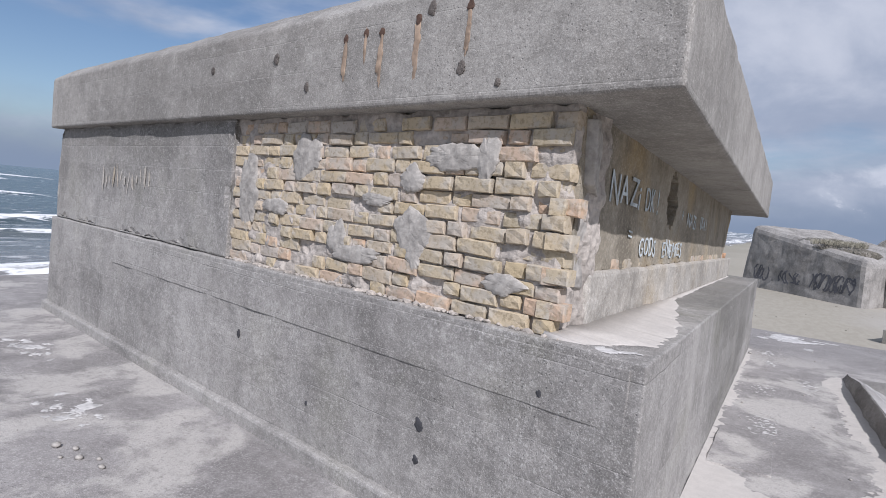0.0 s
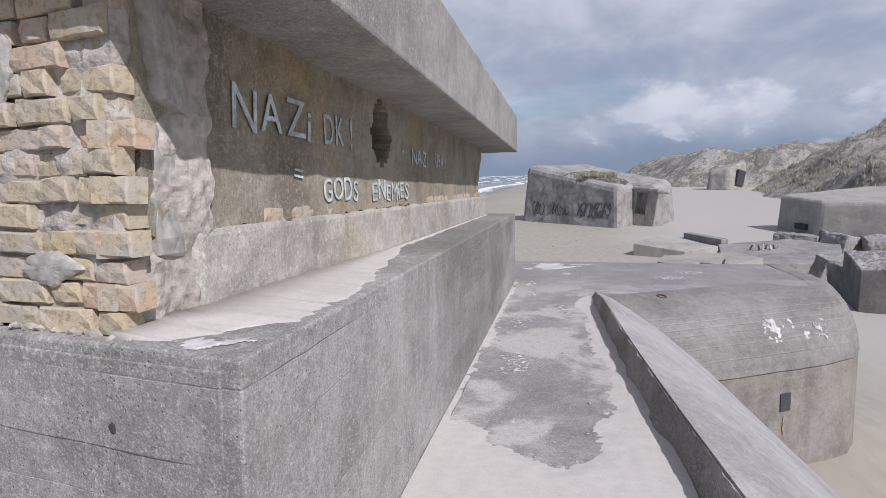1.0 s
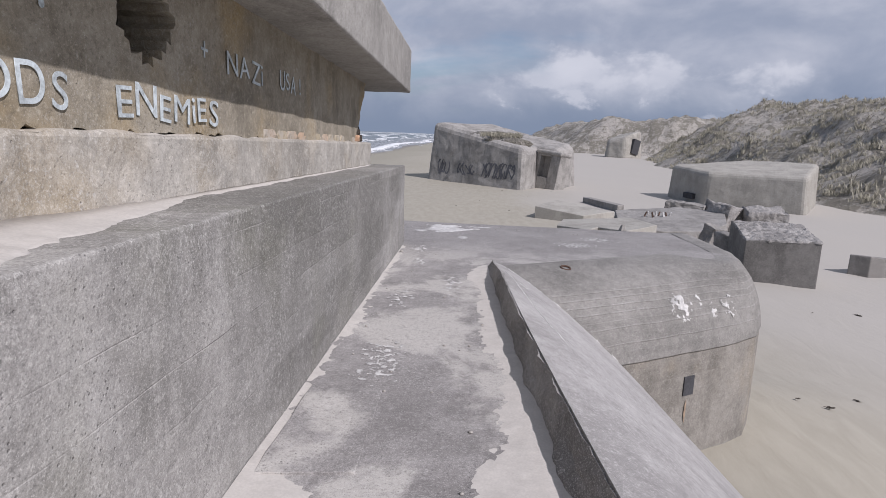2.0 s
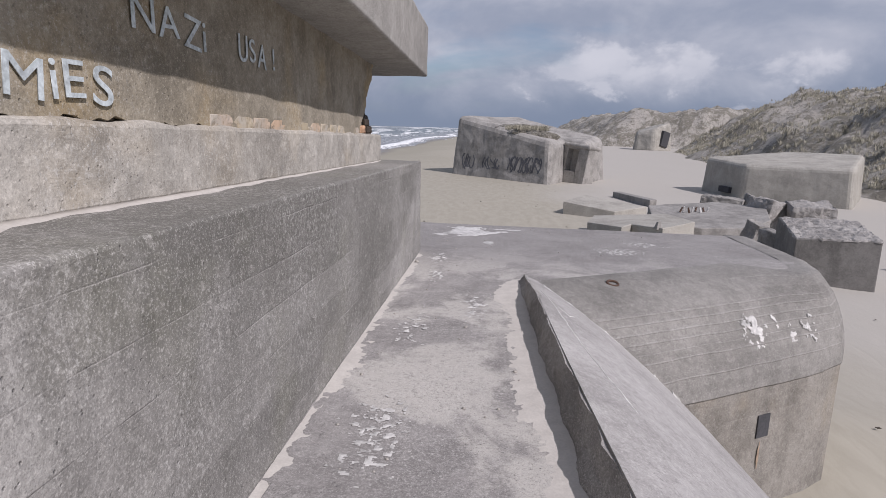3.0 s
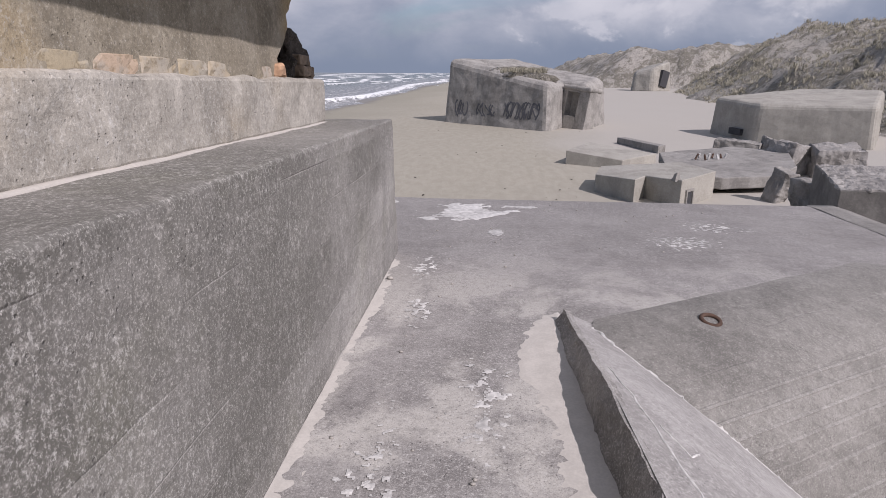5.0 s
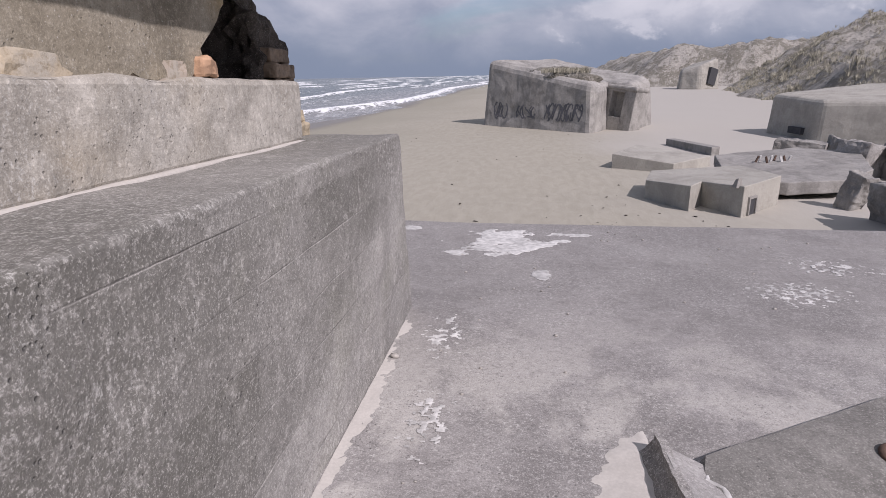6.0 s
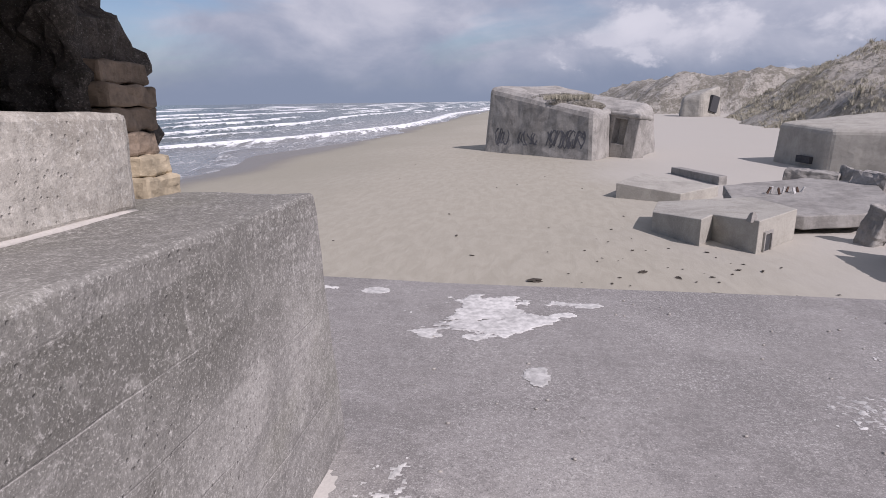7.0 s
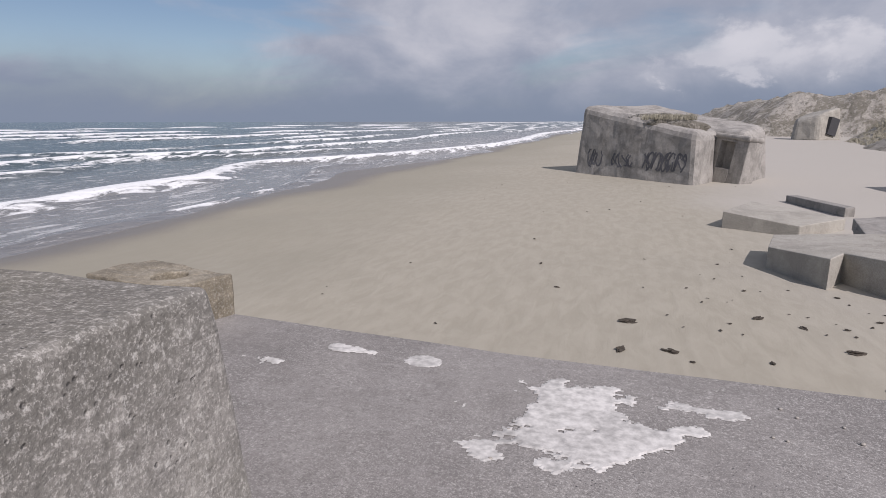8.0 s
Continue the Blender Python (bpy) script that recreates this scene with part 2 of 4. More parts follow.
M_PIERSTONE = plain("brown weathered brick", (0.24, 0.185, 0.14), grain=22, spread=0.4, relief=0.7, depth=0.01)
M_ORANGE = plain("orange broken brick", (0.40, 0.25, 0.16), grain=25, relief=0.6, depth=0.01)


def sand_build(n, p):
    ripple = n.noise(n.scaled(p, (1.0, 0.35, 1.0)), 3.0, 5, 0.6, 0.5)
    wide = n.noise(p, 0.07, 4, 0.55)
    grain = n.noise(p, 130.0, 2, 0.8)
    x, y = n.split(p)[0], n.split(p)[1]
    wet = n.step(n.math("ADD", x, n.math("MULTIPLY", wide, 22.0)), 6.0, -7.0)
    pale = n.step(n.math("ADD", n.math("ADD", x, n.math("MULTIPLY", wide, 14.0)), n.math("MULTIPLY", y, 0.05)), 11.0, 19.0)
    col = n.mix(n.step(ripple, 0.3, 0.7), (0.305, 0.28, 0.225), (0.355, 0.327, 0.268))
    col = n.mix(pale, col, (0.40, 0.375, 0.34))
    col = n.mix(n.math("MULTIPLY", wet, 0.8), col, (0.27, 0.25, 0.195))
    soak = n.step(n.math("ADD", x, n.math("MULTIPLY", wide, 6.0)), -14.0, -17.5)
    col = n.mix(soak, col, (0.17, 0.15, 0.13))
    col = n.mix(n.step(grain, 0.35, 0.7, 0.0, 0.2), col, (0.46, 0.43, 0.38))
    return col, n.math("SUBTRACT", 0.95, n.math("MULTIPLY", soak, 0.55)), n.bump(n.math("ADD", ripple, n.math("MULTIPLY", grain, 0.12)), 0.35, 0.05)


M_SAND = material("beach sand", sand_build)
M_DRIFT = plain("blown sand", (0.50, 0.47, 0.435), grain=90, spread=0.10, relief=0.3, depth=0.003)


def sea_build(n, p):
    x, z = n.split(p)[0], n.split(p)[2]
    lace = n.noise(n.scaled(p, (0.6, 0.2, 1.0)), 1.5, 8, 0.72, 1.0)
    fine = n.noise(n.scaled(p, (1.6, 0.5, 1.0)), 1.0, 6, 0.62)
    crest = n.step(n.math("ADD", z, n.math("MULTIPLY", n.math("SUBTRACT", lace, 0.52), 2.4)), 0.14, 0.42)
    near = n.step(x, -80.0, -26.0)
    wash = n.math("MULTIPLY", n.step(lace, 0.53, 0.60), n.math("MULTIPLY", near, 0.45))
    foam = n.math("MAXIMUM", crest, wash)
    water = n.mix(n.step(x, -60.0, -22.0), (0.085, 0.11, 0.115), (0.22, 0.215, 0.21))
    return n.mix(foam, water, (0.80, 0.81, 0.82)), n.math("ADD", 0.22, n.math("MULTIPLY", foam, 0.6)), n.bump(fine, 0.6, 0.4)


M_SEA = material("breaking sea water", sea_build)


def dune_build(n, p):
    big, mid, fine = n.noise(p, 0.10, 5, 0.6), n.noise(p, 0.42, 7, 0.72), n.noise(p, 2.4, 5, 0.75)
    scrub = n.step(n.math("ADD", n.math("MULTIPLY", mid, 0.65), n.math("MULTIPLY", big, 0.45)), 0.50, 0.57)
    col = n.mix(scrub, (0.56, 0.52, 0.47), (0.29, 0.268, 0.225))
    col = n.mix(n.step(fine, 0.50, 0.66, 0.0, 0.7), col, (0.21, 0.196, 0.155))
    col = n.mix(n.step(n.noise(n.scaled(p, (1, 1, 1), (7, 3, 0)), 1.1, 6, 0.75), 0.52, 0.60, 0.0, 0.8), col, (0.52, 0.485, 0.44))
    return col, 0.95, n.bump(n.math("ADD", mid, n.math("MULTIPLY", fine, 0.5)), 1.0, 1.4)


M_DUNE = material("scrub-covered dune sand", dune_build)


def grass_build(n, p):
    r = n.add("ShaderNodeNewGeometry").outputs["Random Per Island"]
    return n.mix(r, (0.14, 0.132, 0.10), (0.45, 0.42, 0.335)), 0.8, None


M_GRASS = material("marram grass", grass_build)

# ---- mesh tools ----
TILT = Matrix.Rotation(-0.021, 4, "X")  # the old bunker has sunk towards the beach's far end
SAND = -3.0


def mesh_of(name, bm, mat, smooth=False):
    me = bpy.data.meshes.new(name)
    bm.normal_update()
    bm.to_mesh(me)
    bm.free()
    me.materials.append(mat)
    if smooth:
        me.polygons.foreach_set("use_smooth", [True] * len(me.polygons))
    return me


def part(name, bm, mat, parent, label="", smooth=False):
    ob = new(name, mesh_of(name, bm, mat, smooth))
    ob.parent = parent
    return tagged(ob, label)


def group_of(name, label, category, m=None, kind="", group=""):
    ob = new(name)
    ob.matrix_world = m if m is not None else Matrix()
    return tagged(ob, label, category, group, kind)


def loft(rings, close=True):
    """A closed solid through rings of equally many points, capped at both ends."""
    bm = bmesh.new()
    loops = [[bm.verts.new(p) for p in ring] for ring in rings]
    k = len(loops[0])
    for a, b in zip(loops, loops[1:]):
        for i in range(k):
            bm.faces.new((a[i], a[(i + 1) % k], b[(i + 1) % k], b[i]))
    if close:
        bm.faces.new(loops[0][::-1])
        bm.faces.new(loops[-1])
    bmesh.ops.recalc_face_normals(bm, faces=bm.faces)
    return bm


def prism(plan, z0, z1):
    return loft([[(x, y, z0) for x, y in plan], [(x, y, z1) for x, y in plan]])


def worn(bm, bevel=0.015, cell=0.2, amp=0.006, scale=3.0, seed=0.0, chips=0.0, segments=2):
    """Rounded edges, then a fine mesh pushed about by noise; chips eats the edges."""
    if bevel:
        bmesh.ops.bevel(bm, geom=list(bm.edges), offset=bevel, segments=segments, affect="EDGES", profile=0.5, clamp_overlap=True)
    bmesh.ops.triangulate(bm, faces=bm.faces)
    for _ in range(7):
        long = [e for e in bm.edges if e.calc_length() > cell]
        if not long or len(bm.faces) > 40000:
            break
        bmesh.ops.subdivide_edges(bm, edges=long, cuts=1)
        bmesh.ops.triangulate(bm, faces=[f for f in bm.faces if len(f.verts) > 3])
    bm.normal_update()
    sharp = {v: max((e.calc_face_angle(0) for e in v.link_edges), default=0) for v in bm.verts} if chips else {}
    for v in bm.verts:
        q = v.co * scale + Vector((seed, seed * 1.7, seed * 0.3))
        push = amp * noise.noise(q) + 0.4 * amp * noise.noise(q * 3.1)
        if chips and sharp[v] > 0.25:
            push -= chips * max(0.0, noise.noise(v.co * 5.0 + Vector((seed + 7, 3, 1))) + 0.1)
        v.co += v.normal * push
    return bm


def box(x0, y0, z0, x1, y1, z1):
    return prism([(x0, y0), (x1, y0), (x1, y1), (x0, y1)], z0, z1)


def lump(radius, squash=(1, 1, 1), rough=0.35, seed=0.0, level=2):
    bm = bmesh.new()
    bmesh.ops.create_icosphere(bm, subdivisions=level, radius=radius)
    for v in bm.verts:
        v.co *= 1 + rough * noise.noise(v.co / radius * 1.3 + Vector((seed, seed * 2, 0)))
        v.co = Vector((v.co.x * squash[0], v.co.y * squash[1], v.co.z * squash[2]))
    return bm


def outline(rx, ry, seed, uneven, n):
    ring = []
    for i in range(n):
        a = i * math.tau / n
        r = 1 + uneven * (0.8 * noise.noise(Vector((math.cos(a) * 1.1, math.sin(a) * 1.1, seed))) + 0.45 * noise.noise(Vector((math.cos(a) * 4, math.sin(a) * 4, seed + 5))))
        ring.append((rx * r * math.cos(a), ry * r * math.sin(a)))
    return ring


def blot(rx, ry, seed, thick=0.006, uneven=0.55, n=44):
    """A low mound with a ragged outline, lying in xy and thinning out at its edge."""
    ring = outline(rx, ry, seed, uneven, n)
    return loft([[(x * k, y * k, thick * h) for x, y in ring] for k, h in ((1.0, -0.3), (0.97, 0.25), (0.88, 0.55), (0.65, 0.85), (0.3, 1.0), (0.05, 1.0))])


def crust(wx, wy, seed, cell=0.014, thick=0.005, fill=0.5, scale=3.2):
    """A lobed flaking crust: cells of a fine grid where noise stands above a threshold."""
    nx, ny = int(2 * wx / cell), int(2 * wy / cell)

    def value(i, j):
        x, y = -wx + i * cell, -wy + j * cell
        r = math.hypot(x / wx, y / wy)
        q = Vector((x * scale, y * scale, seed))
        return fill - r * r * 0.9 + 0.75 * noise.noise(q) + 0.3 * noise.noise(q * 3.3) + 0.12 * noise.noise(q * 9)

    bm = bmesh.new()
    verts = {}

    def corner(i, j):
        if (i, j) not in verts:
            q = Vector((i * 0.9, j * 0.9, seed))
            verts[i, j] = bm.verts.new((-wx + i * cell + cell * 0.5 * noise.noise(q), -wy + j * cell + cell * 0.5 * noise.noise(q + Vector((5, 5, 0))), thick))
        return verts[i, j]

    for i in range(nx):
        for j in range(ny):
            if value(i + 0.5, j + 0.5) > 0.3:
                bm.faces.new((corner(i, j), corner(i + 1, j), corner(i + 1, j + 1), corner(i, j + 1)))
    edge = {v for e in bm.edges if e.is_boundary for v in e.verts}
    for v in edge:
        v.co.z = -0.001
    return bm


def turned(bm, m):
    bm.transform(m)
    return bm


def smooth_step(a, b, x):
    t = min(1.0, max(0.0, (x - a) / (b - a)))
    return t * t * (3 - 2 * t)


# ---- beach, sea, dunes ----
def spaced(stops):
    """Grid lines from (place, spacing) stops."""
    out = [stops[0][0]]
    for (a, da), (b, db) in zip(stops, stops[1:]):
        x = a
        while x < b - 1e-6:
            f = (x - a) / (b - a)
            x = min(b, x + da + (db - da) * f)
            out.append(x)
    return out


def sheet(name, xs, ys, height, mat):
    verts = [(x, y, height(x, y)) for y in ys for x in xs]
    k = len(xs)
    faces = [(j * k + i, j * k + i + 1, (j + 1) * k + i + 1, (j + 1) * k + i) for j in range(len(ys) - 1) for i in range(k - 1)]
    me = bpy.data.meshes.new(name)
    me.from_pydata(verts, [], faces)
    me.materials.append(mat)
    me.polygons.foreach_set("use_smooth", [True] * len(faces))
    return new(name, me)


def beach(x, y):
    z = SAND + 0.05 * noise.noise(Vector((x * 0.25, y * 0.25, 0))) + 0.16 * noise.noise(Vector((x * 0.06, y * 0.06, 4)))
    z -= 0.042 * max(0.0, -8 - x) if x > -60 else 0.042 * 52
    z += 0.75 * smooth_step(9.0, 3.5, x) * smooth_step(11.0, 8.0, y) * smooth_step(-25, -5, y)
    if x < 30 and y < 70:
        z += 0.035 * noise.noise(Vector((x * 1.3, y * 1.3, 9))) * smooth_step(2, 8, x)
    return z


tagged(sheet("ground", spaced([(-2600, 500), (-60, 20), (-20, 1.0), (2, 0.6), (16, 0.6), (45, 3), (300, 40), (2600, 500)]), spaced([(-2600, 500), (-40, 10), (0, 1.0), (32, 0.8), (70, 3), (300, 30), (2600, 500)]), beach, M_SAND), "pale wind-blown beach sand, darker and wet by the water", "beach", kind="structure")


def shore(y):
    return -21.5 + 2.2 * math.sin(y * 0.045 + 1.2) + 7.0 * smooth_step(55, 95, y) - 4.0 * smooth_step(45, 58, y) * smooth_step(75, 60, y)


BREAKERS = ((1.0, 0.5, 0.22, 0.9), (9.5, 2.6, 0.60, 1.0), (27, 1.6, 0.5, 0.55), (37, 2.2, 0.62, 0.8), (55, 2.2, 0.6, 0.75), (72, 2.6, 0.65, 0.6), (95, 3.2, 0.7, 0.65), (125, 3.8, 0.75, 0.55), (160, 4.5, 0.8, 0.5), (205, 6.0, 0.9, 0.45), (270, 8.0, 1.0, 0.4))


def swell(x, y):
    d = shore(y) - x
    wob = 8.0 * noise.noise(Vector((d * 0.012, y * 0.022, 1))) + 2.6 * noise.noise(Vector((d * 0.05, y * 0.10, 2))) + 0.8 * noise.noise(Vector((d * 0.2, y * 0.35, 2)))
    h = 0.09 * noise.noise(Vector((x * 0.3, y * 0.12, 3)))
    for k, (far, width, rise, often) in enumerate(BREAKERS):
        off = (d + wob * min(1.0, 0.12 + far / 40) - far) / width
        if abs(off) < 3:
            lit = smooth_step(0.62 - often, 0.95 - often, noise.noise(Vector((y * 0.016 + k * 7.3, k * 3.1, 0))) + 0.35)
            h += rise * lit * math.exp(-off * off * (1.0 if off > 0 else 3.0))
    return h - 0.10 * max(0.0, min(3.0, -d))


sea = sheet("water", spaced([(-2600, 300), (-340, 6), (-140, 1.6), (-60, 0.7), (-9, 0.6)]), spaced([(-2600, 300), (-200, 20), (-20, 2.0), (120, 1.6), (220, 5), (600, 40), (2600, 400)]), swell, M_SEA)
sea.location.z = SAND - 0.55
tagged(sea, "grey-green sea with long white breakers", "sea", kind="structure")

FOOT = ((-300, 40), (-60, 30), (0, 28), (42, 30), (52, 30.5), (85, 33), (140, 41.5), (152, 66), (166, 60), (186, 27), (260, 24), (400, 44), (900, 120))


def dune_foot(y):
    for (a, xa), (b, xb) in zip(FOOT, FOOT[1:]):
        if y <= b:
            return xa + (xb - xa) * smooth_step(a, b, y)
    return FOOT[-1][1]


def dune_height(x, y):
    d = x - dune_foot(y) + 4 * noise.noise(Vector((x * 0.05, y * 0.05, 0))) + 1.6 * noise.noise(Vector((x * 0.21, y * 0.21, 4)))
    crest = 8.2 + 3.0 * smooth_step(70, 100, y) - 1.6 * smooth_step(115, 145, y) + 0.8 * smooth_step(160, 190, y)
    h = crest * smooth_step(-2, 21, d) ** 0.8 * (1 + 0.22 * noise.noise(Vector((y * 0.035, x * 0.02, 6))))
    h += smooth_step(0, 8, d) * (1.9 * noise.noise(Vector((x * 0.09, y * 0.09, 1))) + 1.3 * noise.noise(Vector((x * 0.25, y * 0.25, 2))) + 0.95 * noise.noise(Vector((x * 0.5, y * 0.5, 3))) + 0.35 * noise.noise(Vector((x * 1.3, y * 1.3, 5))))
    h += 0.5 * smooth_step(-1, 3, d) * smooth_step(16, 6, d) * max(0.0, noise.noise(Vector((x * 0.8, y * 0.8, 8))))
    return SAND - 0.5 * smooth_step(2, -3, d) + h


dunes = sheet("dune", spaced([(18, 1.2), (75, 1.2), (110, 4), (420, 30)]), spaced([(-300, 20), (-20, 2.0), (10, 1.1), (120, 1.3), (330, 3.5), (900, 40)]), dune_height, M_DUNE)
tagged(dunes, "high sand dune overgrown with dark scrub and marram", "dune", kind="structure")


def tufts(name, spots, blades, label):
    """Grass bunches as one mesh of bent two-segment blades."""
    verts, faces = [], []
    rng = random.Random(5)
    for x, y, z, size in spots:
        for _ in range(blades):
            a, lean, h = rng.uniform(0, math.tau), rng.uniform(0.2, 1.1), size * rng.uniform(0.5, 1.1)
            bx, by = x + rng.uniform(-0.4, 0.4) * size, y + rng.uniform(-0.4, 0.4) * size
            dx, dy, wd = math.cos(a), math.sin(a), 0.055 * size
            k = len(verts)
            verts += [(bx - dy * wd, by + dx * wd, z - 0.1), (bx + dy * wd, by - dx * wd, z - 0.1), (bx + dx * h * lean * 0.4 - dy * wd, by + dy * h * lean * 0.4, z + h * 0.6), (bx + dx * h * lean * 0.4 + dy * wd, by + dy * h * lean * 0.4, z + h * 0.6), (bx + dx * h * lean, by + dy * h * lean, z + h)]
            faces += [(k, k + 1, k + 3, k + 2), (k + 2, k + 3, k + 4)]
    me = bpy.data.meshes.new(name)
    me.from_pydata(verts, [], faces)
    me.materials.append(M_GRASS)
    return tagged(new(name, me), label, "grass", kind="stuff")


rng = random.Random(11)
spots = []
while len(spots) < 12000:
    y = rng.uniform(-10, 150)
    d = rng.uniform(-1, 46)
    x = dune_foot(y) + d
    if noise.noise(Vector((x * 0.16, y * 0.16, 12))) + 0.35 * noise.noise(Vector((x * 0.6, y * 0.6, 2))) > rng.uniform(-0.35, 0.25):
        spots.append((x, y, dune_height(x, y), rng.uniform(0.28, 0.6) + 0.6 * max(0.0, noise.noise(Vector((x * 0.3, y * 0.3, 7))))))
tufts("marram_grass", spots, 9, "tufts of grey-green marram grass on the dune")

# ---- the standing bunker ----
ANGLE = math.atan(0.165)
CA, SA = math.cos(ANGLE), math.sin(ANGLE)


def front(u, z, out=0.0, base=-0.23):
    """A point of the bunker's skewed end face: u along it from the corner, out proud of it."""
    return Vector((-u * CA - out * SA, base + u * SA - out * CA, z))


FRONT_M = Matrix(((-CA, 0, -SA, 0), (SA, 0, -CA, -0.23), (0, 1, 0, 0), (0, 0, 0, 1)))  # local x along the face, y up, z outwards
SIDE_M = Matrix(((0, 0, 1, -0.395), (1, 0, 0, 0), (0, 1, 0, 0), (0, 0, 0, 1)))  # local x along the side wall, y up, z outwards

LONG = 6.7
bunker = group_of("bunker", "weathered concrete bunker with an overhanging roof slab and bare yellow brickwork", "bunker", TILT)


def plan_front(u0, u1, y_far, out, side):
    """A plan of the bunker with a skewed front."""
    a, b = front(u0, 0, out), front(u1, 0, out)
    return [(side, -0.23 - out / CA - side * 0.165), (b.x, b.y), (b.x, y_far), (side, y_far)]


plinth = part("plinth", worn(loft([[(x, y, z) for x, y in plan_front(0, LONG, far, 0, 0.0)] for far, z in ((7.52, -0.6), (7.2, 1.02))]), 0.012, 0.10, 0.009, 5.0, 1.0, segments=3), M_PLINTH, bunker, "board-marked plinth with chipped, lime-bleached corner")
part("skirting", worn(prism([tuple(front(0.02, 0, 0.05).xy), tuple(front(LONG, 0, 0.05).xy), tuple(front(LONG, 0, -0.1).xy), tuple(front(0.02, 0, -0.1).xy)], -0.3, 0.09), 0.02, 0.2, 0.006), M_PLINTH, bunker)

roof_plan = [(0.015, -0.29), (0.02, 7.46), (-6.66, 7.55), (-6.66, 0.82)]
sag = (0.0, -0.055, -0.055, 0.0)
inner = [(-0.10, -0.10), (-0.10, 7.3), (-6.5, 7.4), (-6.5, 0.98)]
part("roof_slab", worn(loft([[(x, y, z + d) for (x, y), d in zip(plan, sag)] for plan, z in ((roof_plan, 1.98), (roof_plan, 2.50), (inner, 2.64))]), 0.02, 0.14, 0.008, 4.0, 4.0, segments=3), M_ROOF, bunker, "thick roof slab with rust-streaked edge")

# side wall: cast ledge, bare brick course, rendered wall above with a broken hole
part("ledge", worn(prism([(-0.36, 0.16), (-0.36, 6.82), (-0.62, 6.95), (-0.75, 6.9), (-0.75, 0.12)], 1.015, 1.285), 0.02, 0.07, 0.012, 5.0, 2.0), M_LEDGE, bunker, "lime-bleached cast ledge")


def side_wall():
    """Rendered wall with a ragged hole and a ragged broken end."""
    bm = bmesh.new()
    top, bottom = 1.985, 1.285
    ys = [0.02 + i * 0.035 for i in range(int(6.7 / 0.035))]
    zs = [bottom + (top - bottom) * i / 22 for i in range(23)]
    grid = {}
    for i, y in enumerate(ys):
        for j, z in enumerate(zs):
            rag = 0.09 * noise.noise(Vector((3, z * 7, 1))) + 0.05 * noise.noise(Vector((8, z * 19, 1)))
            yy = min(y, 6.03 + 0.85 * (z - 1.3) + rag) - 0.0002 * (len(ys) - i)
            grid[i, j] = bm.verts.new((-0.395 + 0.006 * noise.noise(Vector((y * 2.2, z * 2.2, 0))), yy, z - (0.012 * abs(noise.noise(Vector((y * 4, 2, 0)))) if j == 0 else 0)))
    for i in range(len(ys) - 1):
        for j in range(22):
            cy, cz = (ys[i] + ys[i + 1]) / 2, (zs[j] + zs[j + 1]) / 2
            if ((cy - 2.12) / (0.18 + 0.10 * noise.noise(Vector((cz * 9, 4, 0))))) ** 2 + ((cz - 1.75 + 0.04 * noise.noise(Vector((cy * 11, 1, 0)))) / 0.20) ** 2 < 1:
                continue
            if max(grid[i + 1, j].co.y, grid[i + 1, j + 1].co.y) - min(grid[i, j].co.y, grid[i, j + 1].co.y) < 0.012:
                continue
            bm.faces.new((grid[i, j], grid[i + 1, j], grid[i + 1, j + 1], grid[i, j + 1]))
    for v in [v for v in bm.verts if not v.link_faces]:
        bm.verts.remove(v)
    for e in [e for e in bm.edges if e.is_boundary]:
        for v in e.verts:
            v.co.y += 0.012 * noise.noise(v.co * 30)
            v.co.z += 0.012 * noise.noise(v.co * 31 + Vector((5, 0, 0)))
    geo = bmesh.ops.extrude_face_region(bm, geom=bm.faces[:])
    for v in [g for g in geo["geom"] if isinstance(g, bmesh.types.BMVert)]:
        v.co.x -= 0.24
    bmesh.ops.recalc_face_normals(bm, faces=bm.faces)
    return bm


wall_side = part("side_wall", side_wall(), M_RENDER, bunker, "ochre-stained rendered wall with a hole broken through")
part("brick_core", box(-0.66, 0.15, 1.27, -0.43, 5.95, 1.34), M_MORTAR, bunker)

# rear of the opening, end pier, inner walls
# the pier's dark colour already holds part of the roof slab's shade
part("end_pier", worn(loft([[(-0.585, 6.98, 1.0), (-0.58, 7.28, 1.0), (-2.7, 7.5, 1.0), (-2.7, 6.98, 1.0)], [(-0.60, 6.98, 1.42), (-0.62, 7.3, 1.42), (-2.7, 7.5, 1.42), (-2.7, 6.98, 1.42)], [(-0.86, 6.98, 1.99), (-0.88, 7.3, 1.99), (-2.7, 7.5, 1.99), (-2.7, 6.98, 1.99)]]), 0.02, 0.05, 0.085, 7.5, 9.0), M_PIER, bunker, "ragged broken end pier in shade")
for k, (x, y0, y1, z0, z1) in enumerate(((-0.475, 7.02, 7.21, 1.012, 1.082), (-0.50, 7.04, 7.20, 1.085, 1.148), (-0.55, 7.02, 7.22, 1.150, 1.225), (-0.555, 7.01, 7.24, 1.228, 1.300), (-0.545, 7.0, 7.23, 1.304, 1.372), (-0.575, 7.01, 7.24, 1.376, 1.446))):
    part("brick", worn(box(x - 0.22, y0, z0, x, y1, z1), 0.010, 0.03, 0.012, 16, k * 2.7), M_BRICKISH if k < 2 else M_PIERSTONE, bunker, "yellowish broken brick" if k < 2 else "brown weathered brick")
# walls filling the interior, its shade painted into their near-black colour
part("inner_wall", box(-6.3, 1.3, 1.0, -2.6, 7.4, 1.985), M_INNER_SHADE, bunker)
part("cross_wall", box(-2.6, 0.75, 1.0, -0.66, 0.95, 1.985), M_INNER_SHADE, bunker)


